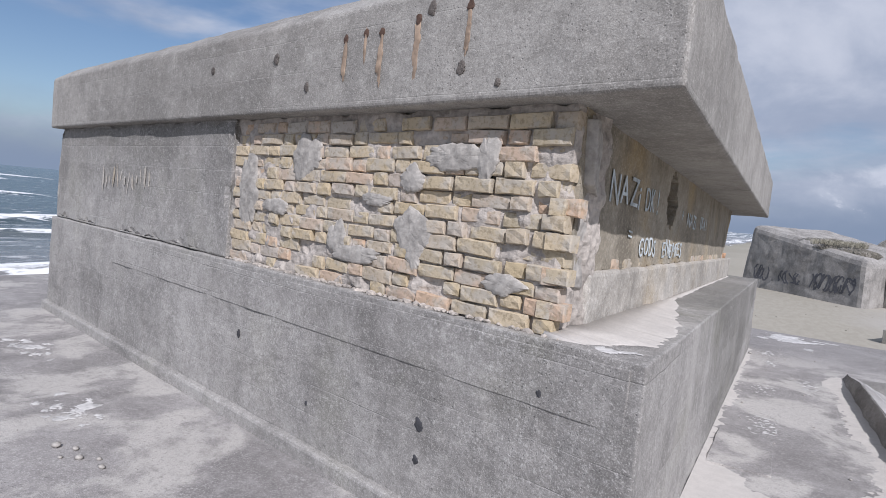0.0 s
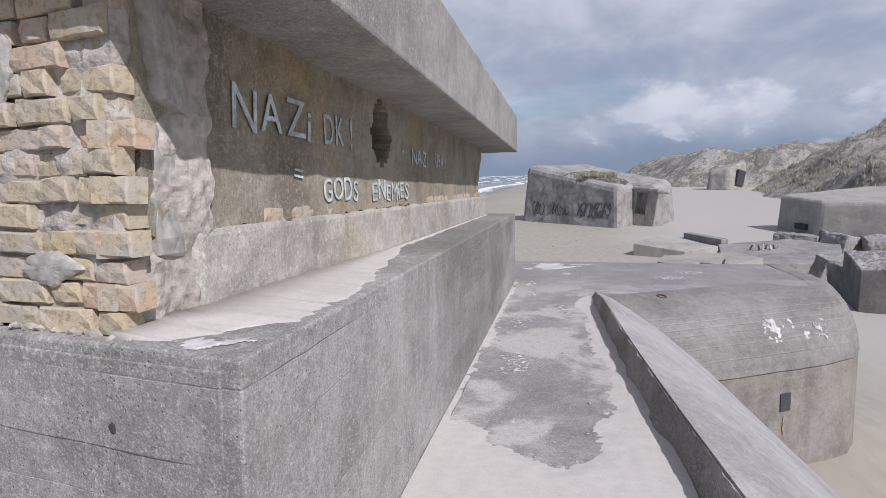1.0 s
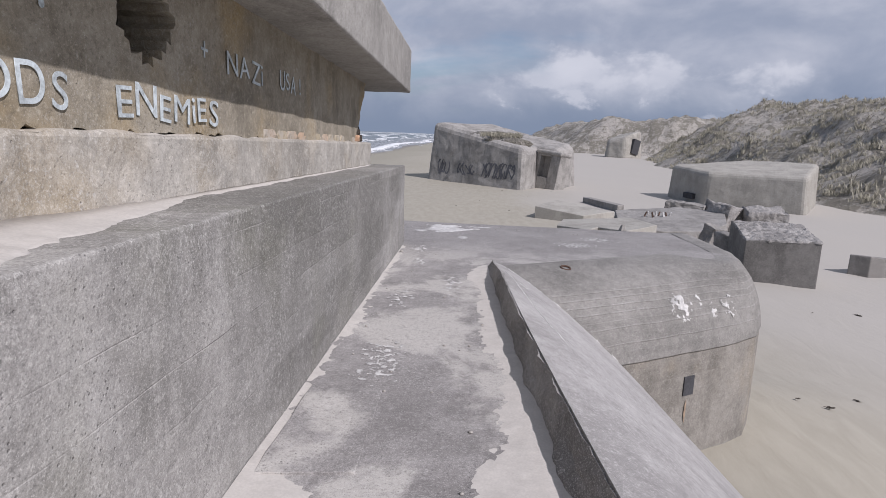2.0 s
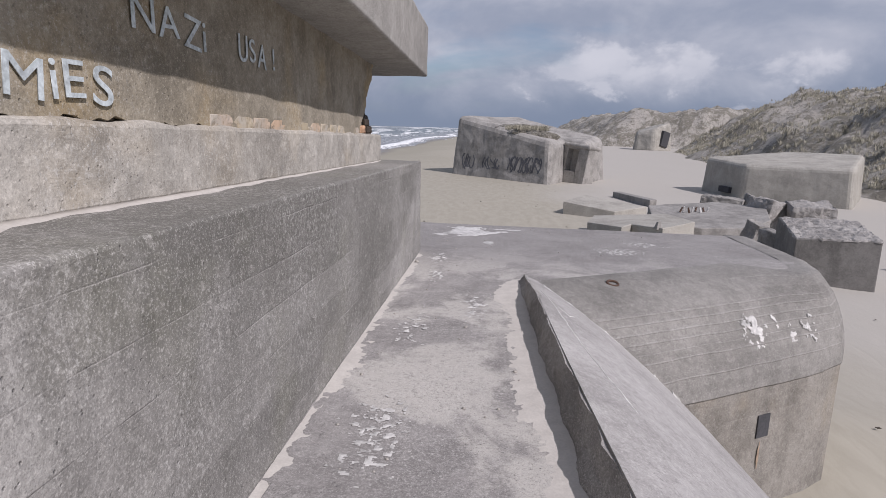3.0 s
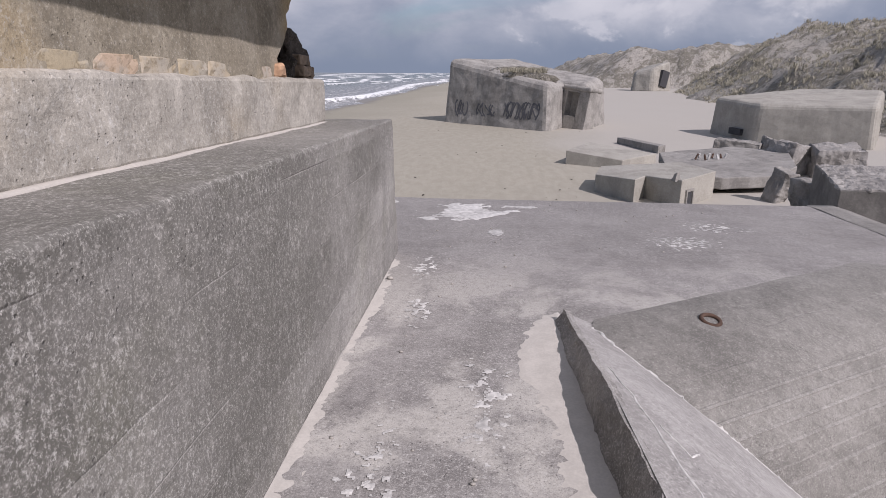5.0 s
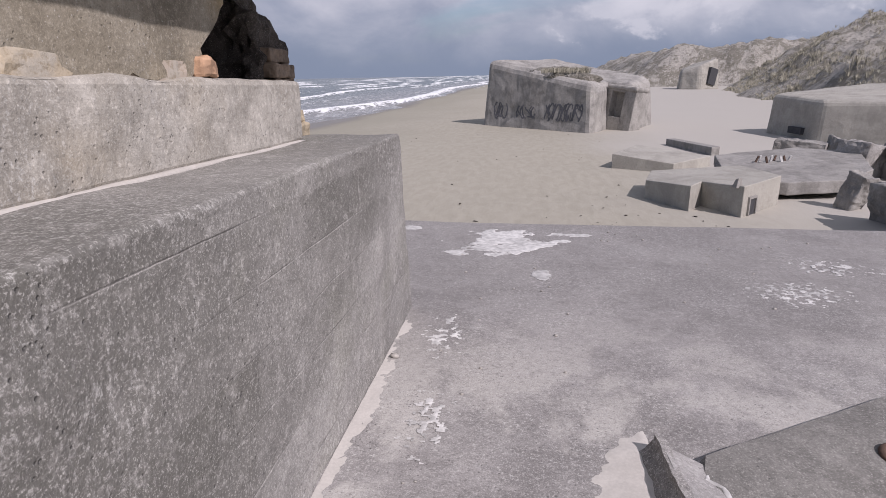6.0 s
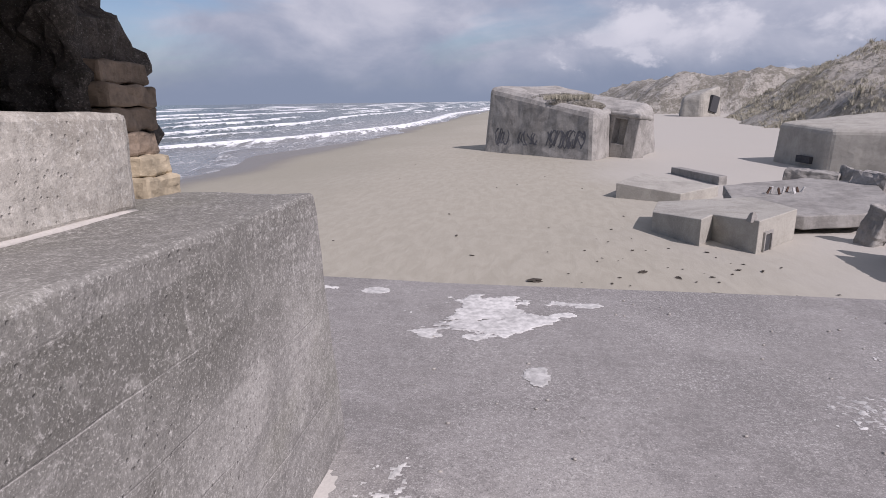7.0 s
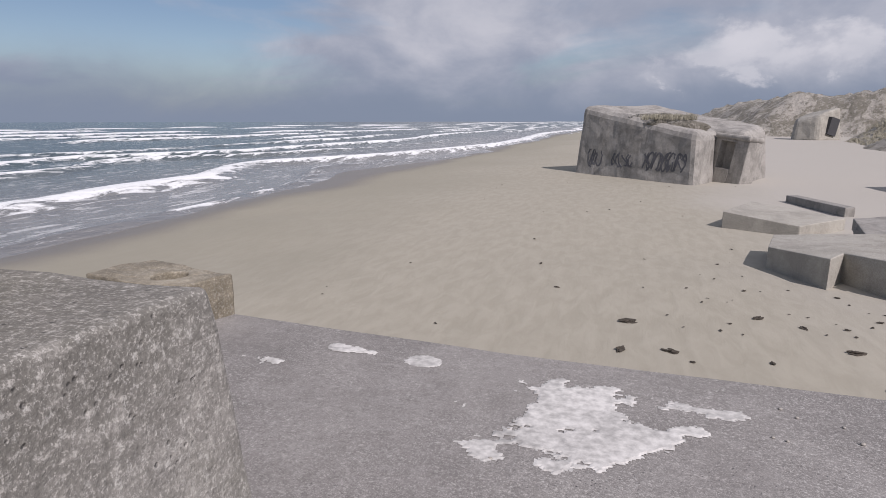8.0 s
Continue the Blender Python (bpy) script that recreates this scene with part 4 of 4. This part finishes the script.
for i in range(n):
    t = i * math.tau / n
    c, s = math.cos(t), math.sin(t)
    k = 1 / max(abs(c) / 0.45, abs(s) / 0.26)
    outer.append((c * k, s * k))
hole = [(0.14 + 0.12 * math.cos(i * math.tau / n), 0.12 * math.sin(i * math.tau / n)) for i in range(n)]
rings = [[bm.verts.new((x, y, z)) for x, y in ring] for ring, z in ((outer, 0.0), (outer, 0.31), (hole, 0.31), (hole, 0.06))]
for a, b in zip(rings, rings[1:]):
    for i in range(24):
        bm.faces.new((a[i], a[(i + 1) % 24], b[(i + 1) % 24], b[i]))
bm.faces.new(rings[0][::-1])
bm.faces.new(rings[-1])
bmesh.ops.recalc_face_normals(bm, faces=bm.faces)
part("body", worn(bm, 0.012, 0.08, 0.02, 5, 2), M_RENDER, block)


# ---- bunkers and wreckage on the beach ----
def solid(name, plan, tops, label, category, mat=M_FAR, lean=0.0, bevel=0.4, cell=0.8, amp=0.08, seed=0.0, sunk=0.6):
    """A bunker or block from its plan, the height of each corner, and how far the walls lean in."""
    cx, cy = sum(p[0] for p in plan) / len(plan), sum(p[1] for p in plan) / len(plan)
    ob = group_of(name, label, category, Matrix.Translation((cx, cy, SAND)))
    low = [(x - cx, y - cy, -sunk) for x, y in plan]
    high = [((x - cx) * (1 - lean), (y - cy) * (1 - lean), t) for (x, y), t in zip(plan, tops)]
    part("body", worn(loft([low, high]), bevel, cell, amp, 0.5, seed, segments=3), mat, ob, smooth=False)
    return ob, Vector((cx, cy, SAND))


big_bunker, c = solid("beach_bunker", [(-3.5, 54.5), (5.05, 46.55), (6.75, 50.95), (8.4, 49.3), (10.6, 53.8), (2.6, 61.5)], [5.35, 3.40, 3.45, 3.35, 3.7, 5.4], "tilted grey beach bunker with graffiti and a grassy top", "bunker", lean=0.07, bevel=0.6, cell=0.5, amp=0.12, seed=3.0)
PORCH_M = Matrix.Translation(Vector((6.2, 50.3, 0)) - Vector((c.x, c.y, 0))) @ pose(0, 0, 0, -6, 5, -49)
for name, x0, x1, z0, z1, label in (("jamb", -0.25, 0.25, -0.8, 3.3, ""), ("pier", 1.4, 2.45, -0.8, 3.2, "pale porch wall"), ("sill", 0.25, 1.4, -0.8, 1.05, ""), ("lintel", 0.25, 1.4, 2.85, 3.2, "")):
    part(name, turned(worn(box(x0, 0.0, z0, x1, 1.2, z1), 0.05, 0.3, 0.02, 1.5, z1), PORCH_M), M_FAR, big_bunker, label)
# panel behind the doorway, the inside's shade painted into its colour
part("inner_wall", turned(box(0.2, 0.9, 0.9, 1.5, 0.98, 2.95), PORCH_M), M_INNER_SHADE, big_bunker, "dark inside of the doorway")
part("roof_lip", turned(worn(box(-0.2, -0.16, 3.0, 2.55, 1.3, 3.32), 0.12, 0.25, 0.04, 1.5, 4.0), PORCH_M), M_FAR, big_bunker)
# unreadable painted scrawl along the bunker's foot
rng = random.Random(3)
BODY = next(o for o in big_bunker.children if o.name.startswith("body"))
FACE = BVHTree.FromPolygons([v.co for v in BODY.data.vertices], [p.vertices for p in BODY.data.polygons])
INTO = Vector((0.68, 0.73, 0.0))


def on_face(along, z):
    """The point of the graffiti face at a distance along its foot and a height."""
    start = Vector((-3.5 + 0.7323 * along - c.x, 54.5 - 0.681 * along - c.y, z)) - INTO * 3
    at = FACE.ray_cast(start, INTO)[0]
    return (at if at else start + INTO * 3) - INTO * 0.012


for along, hgt in [(a + e, h) for a, h in ((1.9, 1.3), (2.3, 0.9), (2.7, 1.1), (4.4, 0.8), (4.9, 1.0), (5.4, 0.8), (5.9, 0.9), (7.3, 1.2), (7.8, 1.3), (8.3, 1.2), (8.8, 1.2), (9.3, 1.3), (9.8, 1.1), (10.2, 1.2)) for e in (0.0, 0.14)]:
    turn0, sweep = rng.uniform(0, 6), rng.uniform(3.0, 5.5)
    kink = rng.uniform(0.6, 1.4)
    pts = [(along + 0.3 * math.cos(turn0 + sweep * k / 12) * rng.uniform(0.7, 1.15), 1.25 + 0.01 * along + hgt * 0.5 * math.sin((turn0 + sweep * k / 12) * kink)) for k in range(13)]
    rings = []
    for (ax, ay), (bx, by) in zip(pts, pts[1:]):
        d = Vector((bx - ax, by - ay))
        d = d.normalized() * rng.uniform(0.045, 0.075)
        a, b = on_face(ax - d.y, ay + d.x), on_face(ax + d.y, ay - d.x)
        rings.append([a, b, b + INTO * 0.05, a + INTO * 0.05])
    part("scrawl", loft(rings), M_SCRAWL, big_bunker)
for i, (x, y, z) in enumerate(((2.0, 52.0, 1.1), (3.2, 50.8, 0.85), (4.4, 50.2, 0.65), (3.0, 53, 1.2))):
    mound = group_of("sand_mound", "grass-grown blown sand on the bunker top", "sand mound", Matrix.Translation((x, y, z)))
    part("sand", lump(1.3, (1.2, 1.0, 0.4), 0.3, i), M_DUNE, mound, smooth=True)
tufts("roof_grass", [(1.6 + 3.4 * rng.random(), 49.4 + 3.8 * rng.random(), 1.2 + 0.15 * rng.random(), rng.uniform(0.18, 0.34)) for _ in range(260)], 8, "dry grass on top of the beach bunker")

right_bunker, c = solid("beach_bunker", [(16.4, 47.0), (17.1, 41.2), (22.3, 37.4), (27.5, 45.5), (24.0, 50.0)], [2.55, 2.35, 2.45, 3.1, 3.1], "low sand-coloured beach bunker sunk at the dune's foot", "bunker", M_SANDY, lean=0.06, bevel=0.3, cell=0.5, amp=0.07, seed=7.0, sunk=1.6)
# black box on the wall, the slot's inner shade as its colour
part("embrasure", turned(box(-0.7, -0.1, 0, 0.7, 0.2, 0.4), Matrix.Translation((16.92 - c.x, 43.2 - c.y, 0.3)) @ pose(0, 0, 0, 0, 0, -83)), M_BLACK, right_bunker, "half-buried dark slot")
far_bunker, c = solid("beach_bunker", [(34.3, 149.0), (38.5, 146.0), (44.0, 150), (40, 158), (36, 157)], [4.2, 5.2, 7.0, 6.0, 4.4], "far pale bunker leaning against the dune foot", "bunker", M_SANDY, lean=0.14, bevel=0.8, cell=1.2, amp=0.15, seed=9.0)
# black solid for the doorway, the shade of its depth put into colour
part("doorway", turned(box(-1.2, -0.4, 0, 1.2, 0.5, 3.6), Matrix.Translation((41.0 - c.x, 148.0 - c.y, 1.0)) @ pose(0, 0, 0, 0, 14, 36)), M_BLACK, far_bunker, "dark doorway")

cube, c = solid("concrete_block", [(9.55, 18.2), (11.5, 17.5), (12.0, 19.6), (9.95, 20.25)], [1.36, 1.50, 1.75, 1.70], "large square dark concrete block with a rough top", "concrete block", M_DARK, bevel=0.03, cell=0.16, amp=0.025, seed=2.0)
top = [(9.55 - c.x, 18.2 - c.y, 1.35), (11.5 - c.x, 17.5 - c.y, 1.49), (12.0 - c.x, 19.6 - c.y, 1.74), (9.95 - c.x, 20.25 - c.y, 1.69)]
part("rough_top", worn(loft([[(x * 0.99, y * 0.99, z - 0.02) for x, y, z in top], [(x * 0.97, y * 0.97, z + 0.035) for x, y, z in top]]), 0, 0.07, 0.05, 6, 2), M_BROKEN, cube, "coarse broken top")

notch, c = solid("notched_bunker", [(4.6, 24.4), (5.5, 22.25), (6.05, 23.15), (6.73, 21.45), (8.45, 23.4), (8.2, 26.4), (5.2, 26.6)], [0.64, 0.84, 0.82, 0.98, 0.98, 0.85, 0.62], "low half-buried concrete shelter with a notch and square opening", "bunker", M_SANDY, bevel=0.025, cell=0.2, amp=0.02, seed=4.0)
part("spike", worn(turned(loft([[(0, 0, 0), (0.22, 0.06, 0), (0.16, 0.3, 0), (-0.05, 0.24, 0)], [(0.05, 0.05, 0.28), (0.14, 0.08, 0.3), (0.12, 0.2, 0.26), (0.02, 0.18, 0.24)]]), Matrix.Translation((6.56 - c.x, 21.6 - c.y, 0.9))), 0.01, 0.1, 0.01), M_BLOCK, notch)
WIN_M = Matrix.Translation((7.12 - c.x, 21.9 - c.y, 0.06)) @ pose(0, 0, 0, 0, 0, 48.6)
# black box painted as the shade within the square opening
part("opening", turned(box(-0.2, -0.03, 0, 0.2, 0.1, 0.5), WIN_M), M_BLACK, notch, "dark square opening")
for x0, x1, z0, z1 in ((-0.27, -0.2, 0, 0.57), (0.2, 0.27, 0, 0.57), (-0.2, 0.2, 0.5, 0.57)):
    part("opening_frame", turned(box(x0, -0.07, z0, x1, 0.05, z1), WIN_M), M_BLOCK, notch)

solid("fallen_slab", [(4.4, 31.3), (6.8, 30.0), (8.9, 32.2), (6.0, 34.6)], [0.62, 0.36, 0.40, 0.66], "flat fallen concrete slab half in the sand", "concrete slab", M_SANDY, bevel=0.03, cell=0.3, amp=0.02, seed=5.0)
solid("fallen_slab", [(8.6, 39.9), (9.85, 35.4), (10.3, 35.6), (9.1, 40.0)], [0.36, 0.40, 0.42, 0.38], "narrow concrete beam lying in the sand", "concrete slab", M_BLOCK, bevel=0.03, cell=0.3, amp=0.02, seed=6.0)
solid("fallen_slab", [(14.1, 20.2), (14.55, 19.8), (18.6, 20.8), (18.0, 21.9)], [0.72, 0.74, 0.22, 0.25], "wedge of concrete running into the sand", "concrete slab", M_BLOCK, bevel=0.03, cell=0.3, amp=0.02, seed=8.0)

# tilted plate with iron stubs
plate = group_of("tilted_plate", "tilted concrete plate with rusty iron stubs", "concrete slab", Matrix.Translation((10.0, 26.0, SAND)))
edge = [(-2.7, -1.2, 0.72), (-1.0, -1.85, 0.62), (0.8, -1.6, 0.68), (2.1, -0.6, 0.88), (3.5, 3.1, 0.96), (2.0, 5.0, 0.94), (-1.7, 3.7, 0.78)]
part("body", worn(loft([[(x, y, z - 0.42) for x, y, z in edge], [(x, y, z) for x, y, z in edge]]), 0.03, 0.3, 0.03, 2.0, 3.0), M_BLOCK, plate)
for i in range(8):
    x, y = -0.55 + 0.17 * i, 0.15 + 0.14 * math.sin(i * 2.1)
    part("iron_stub", turned(worn(loft([[(-0.035, -0.035, -0.05), (0.035, -0.035, -0.05), (0.035, 0.035, -0.05), (-0.035, 0.035, -0.05)], [(-0.03, -0.03, 0.2), (0.03, -0.03, 0.22), (0.03, 0.03, 0.22), (-0.03, 0.03, 0.2)]]), 0.008, 0.1, 0.01, 9, i), Matrix.Translation((x - 0.25, y + 1.5, 0.82)) @ pose(0, 0, 0, 20 * math.sin(i), 22 * math.cos(i * 1.7), 0)), M_LIME if i % 2 else M_RUST, plate)
part("support", worn(box(-2.0, -0.6, -0.6, 2.0, 2.6, 0.6), 0.02, 0.3, 0.02), M_BROKEN, plate)


def rubble(x, y, z, size, squash, spin, label, mat=M_BLOCK, seed=0.0):
    ob = group_of("concrete_chunk", label, "rubble", Matrix.Translation((x, y, SAND + z)) @ pose(0, 0, 0, *spin), group="rubble by the square block")
    part("chunk", worn(box(-size * squash[0], -size * squash[1], -size * squash[2], size * squash[0], size * squash[1], size * squash[2]), 0.05 * size, 0.22 * size, 0.16 * size, 1.6 / size, seed), mat, ob)


rubble(10.35, 22.9, 0.45, 0.62, (0.4, 0.5, 1.1), (12, 8, 20), "upright broken lump of concrete", M_BLOCK, 1)
rubble(10.2, 20.9, 0.45, 0.75, (0.16, 0.7, 1.0), (4, -14, 10), "thin slab leaning against the square block", M_BLOCK, 2)
rubble(14.0, 29.5, 0.6, 0.8, (1.3, 0.8, 0.8), (3, 10, 30), "dark broken lump of concrete", M_BROKEN, 3)
rubble(15.2, 28.6, 0.6, 0.75, (1.2, 0.9, 0.9), (8, 0, -10), "dark broken lump of concrete", M_BROKEN, 4)
rubble(13.3, 33.8, 0.35, 0.7, (1.5, 0.7, 0.8), (0, 4, -30), "concrete block by the low bunker", M_BLOCK, 5)
rubble(14.7, 33.1, 0.5, 0.55, (1.0, 0.8, 0.9), (10, 20, 15), "broken lump of concrete", M_BLOCK, 6)
rubble(12.3, 24.6, 0.2, 0.6, (1.4, 0.8, 0.5), (5, 8, 40), "half-buried lump of concrete", M_BLOCK, 7)

# ---- small things on the sand and the terrace ----
rng = random.Random(21)


def weed(x, y, size, i):
    size *= 0.5
    bm = lump(size, (1.5, 0.75, 0.4), 1.1, i * 1.7, 3)
    for v in bm.verts:
        v.co += v.co.normalized() * size * 0.5 * noise.noise(v.co * (3.2 / size) + Vector((i, 0, 0)))
        v.co.z *= 0.7
    bm.transform(Matrix.Rotation(i * 1.3, 4, "Z"))
    ob = new("seaweed", mesh_of("seaweed", bm, M_WEED))
    ob.location = (x, y, beach(x, y) + 0.02)
    tagged(ob, "small clump of dried dark seaweed on the sand", "seaweed", "seaweed clumps")


for i, (x, y, s) in enumerate(((0.9, 18.6, 0.22), (0.74, 17.0, 0.17), (1.62, 17.1, 0.17), (3.47, 19.4, 0.15), (4.2, 19.0, 0.11), (4.7, 17.8, 0.18), (-1.58, 23.2, 0.10))):
    weed(x, y, s, i)
for i in range(46):
    x, y = rng.gauss(4.2, 1.6), rng.gauss(20.5, 2.6)
    if y > 22.0 and x > 4.3:
        continue
    weed(x, y, rng.uniform(0.025, 0.085), i + 10)
for i in range(26):
    weed(rng.uniform(-8, 8), rng.uniform(16, 50), rng.uniform(0.03, 0.08), i + 70)
for i in range(16):
    weed(rng.uniform(6, 12), rng.uniform(5.5, 15), rng.uniform(0.03, 0.09), i + 110)


def pebble(x, y, z, size, i):
    ob = new("pebble", mesh_of("pebble", lump(size, (1.2, 0.9, 0.65), 0.4, i * 1.3, 1), M_PEBBLE, True))
    ob.matrix_world = TILT @ Matrix.Translation((x, y, z + size * 0.45))
    tagged(ob, "small pale stone lying on the concrete", "pebble", "loose pebbles")


pebble(0.05, 6.72, 0.0, 0.022, 0)
for i in range(90):
    x, y = rng.uniform(0.1, 1.0), rng.uniform(0.5, 9.4)
    if i % 3 == 0:
        x, y = rng.uniform(1.2, 3.3), rng.uniform(7.3, 9.4)
    if i % 9 == 0:
        x, y = rng.uniform(-5, -1.5), rng.uniform(-2.0, -0.3)
    pebble(x, y, 0.0, rng.uniform(0.004, 0.011), i + 1)
for i, (x, y, s) in enumerate(((-2.9, -0.75, 0.03), (-2.8, -0.70, 0.02), (-2.68, -0.74, 0.024), (-2.6, -0.68, 0.016), (-2.75, -0.8, 0.014), (-2.5, -0.72, 0.02))):
    pebble(x, y, 0.0, s, 200 + i)

# ---- bricks ----
def brick_mesh(i, length):
    """A worn brick: an uneven face, chamfered rim and straight sides."""
    bm = bmesh.new()
    nx, nz = (5, 3) if length > 0.15 else (3, 3)
    grid = {}
    for a in range(nx):
        for b in range(nz):
            x, y = (a / (nx - 1) - 0.5) * (length - 0.008), (b / (nz - 1) - 0.5) * 0.058
            q = Vector((x * 26, y * 26, i * 3.7))
            grid[a, b] = bm.verts.new((x + 0.005 * noise.noise(q), y + 0.005 * noise.noise(q + Vector((9, 0, 0))), 0.0045 * noise.noise(q + Vector((0, 9, 0))) - (0.006 if (a in (0, nx - 1) and b in (0, nz - 1)) else 0)))
    for a in range(nx - 1):
        for b in range(nz - 1):
            bm.faces.new((grid[a, b], grid[a + 1, b], grid[a + 1, b + 1], grid[a, b + 1]))
    rim = [(a, 0) for a in range(nx)] + [(nx - 1, b) for b in range(1, nz)] + [(a, nz - 1) for a in range(nx - 2, -1, -1)] + [(0, b) for b in range(nz - 2, 0, -1)]
    ring = [grid[k] for k in rim]
    for depth, grow in ((-0.010, 0.005), (-0.07, 0.005)):
        out = [bm.verts.new((v.co.x + math.copysign(grow, v.co.x) * (depth > -0.05), v.co.y + math.copysign(grow, v.co.y) * (depth > -0.05) * (abs(v.co.y) > 0.01), depth)) for v in ring]
        for k in range(len(ring)):
            bm.faces.new((ring[k - 1], out[k - 1], out[k], ring[k]))
        ring = out
    bmesh.ops.recalc_face_normals(bm, faces=bm.faces)
    return mesh_of("brick", bm, M_BRICK)


STRETCHERS, HEADERS = [brick_mesh(i, 0.214) for i in range(8)], [brick_mesh(i + 8, 0.107) for i in range(7)]
rng = random.Random(8)


def brick(me, m, parent):
    ob = new("brick", me)
    ob.parent = parent
    ob.matrix_basis = m


COURSE = 0.0715
for row in range(13):
    z = 1.02 + 0.036 + row * COURSE
    u = 0.375 + (0.0 if row % 2 else 0.05) + (0.05 if row in (8, 9, 10, 11) else 0)
    k = row % 2
    while u < 2.92 + 0.16 * noise.noise(Vector((row * 0.9, 0, 0))):
        header = (k % 2 == 0) if row % 2 else (k % 5 == 0)
        length = 0.105 if header else 0.212
        k += 1
        missing = rng.random() < (0.22 if row == 0 else 0.12 if row == 12 else 0.03)
        if not missing:
            inset = -0.050 - abs(rng.gauss(0, 0.010)) - (0.022 if rng.random() < 0.10 else 0)
            brick(rng.choice(HEADERS if header else STRETCHERS), FRONT_M @ pose(u + length / 2, z + 0.007 * noise.noise(Vector((u * 2.5, row * 0.7, 3))) + rng.uniform(-0.003, 0.003), inset, rng.uniform(-3, 3), rng.uniform(-2, 2), rng.uniform(-1.8, 1.8)) @ Matrix.Diagonal((rng.uniform(0.86, 1.05), rng.uniform(0.86, 1.08), 1, 1)), brickwork)
        u += length + 0.012
# toothed return of the corner, and the bare course above the ledge
for row in range(12):
    z = 1.02 + 0.036 + row * COURSE
    for k, y in enumerate((-0.045, 0.075) if row % 2 else (-0.005, 0.115)):
        if (k == 0 and row < 9) or row < 5:
            brick(rng.choice(HEADERS), SIDE_M @ pose(y, z, -0.02 - 0.012 * rng.random() - 0.01 * k, rng.uniform(-2, 2), rng.uniform(-2, 2), rng.uniform(-2, 2)), brickwork)
part("brick_return", worn(box(-0.62, -0.03, 1.02, -0.43, 0.16, 1.62), 0.01, 0.04, 0.02, 12, 3), M_MORTAR, bunker)
y = 0.62
while y < 6.3:
    if y < 1.1 or y > 3.3 and y < 5.85:
        brick(rng.choice(STRETCHERS), SIDE_M @ pose(y + 0.106, 1.305, 0.005 - 0.008 * rng.random(), rng.uniform(-3, 3), rng.uniform(-3, 3), rng.uniform(-2, 2)), wall_side)
    y += 0.224
orange = group_of("loose_brick", "orange broken brick on the ledge by the opening", "brick", TILT @ pose(-0.41, 6.09, 1.335))
part("body", worn(box(-0.05, -0.055, -0.045, 0.045, 0.04, 0.015), 0.01, 0.03, 0.02, 14, 2), M_ORANGE, orange)

# crumbled brick and mortar along the foot of the brickwork
verts, faces = [], []
for i in range(150):
    u = rng.uniform(0.38, 3.0)
    piece = lump(rng.uniform(0.006, 0.020), (1.4, 1.0, 0.7), 0.6, i, 1)
    m = Matrix.Translation(front(u, 1.026, -0.035 - 0.03 * rng.random())) @ Matrix.Rotation(rng.uniform(0, 6), 4, "Z")
    k = len(verts)
    verts += [m @ v.co for v in piece.verts]
    piece.verts.index_update()
    faces += [[k + v.index for v in f.verts] for f in piece.faces]
    piece.free()
me = bpy.data.meshes.new("brick_crumbs")
me.from_pydata(verts, [], faces)
me.materials.append(M_MORTAR)
crumbs = new("brick_crumbs", me)
crumbs.matrix_world = TILT
tagged(crumbs, "crumbled brick and mortar lying on the plinth", "rubble", kind="stuff")
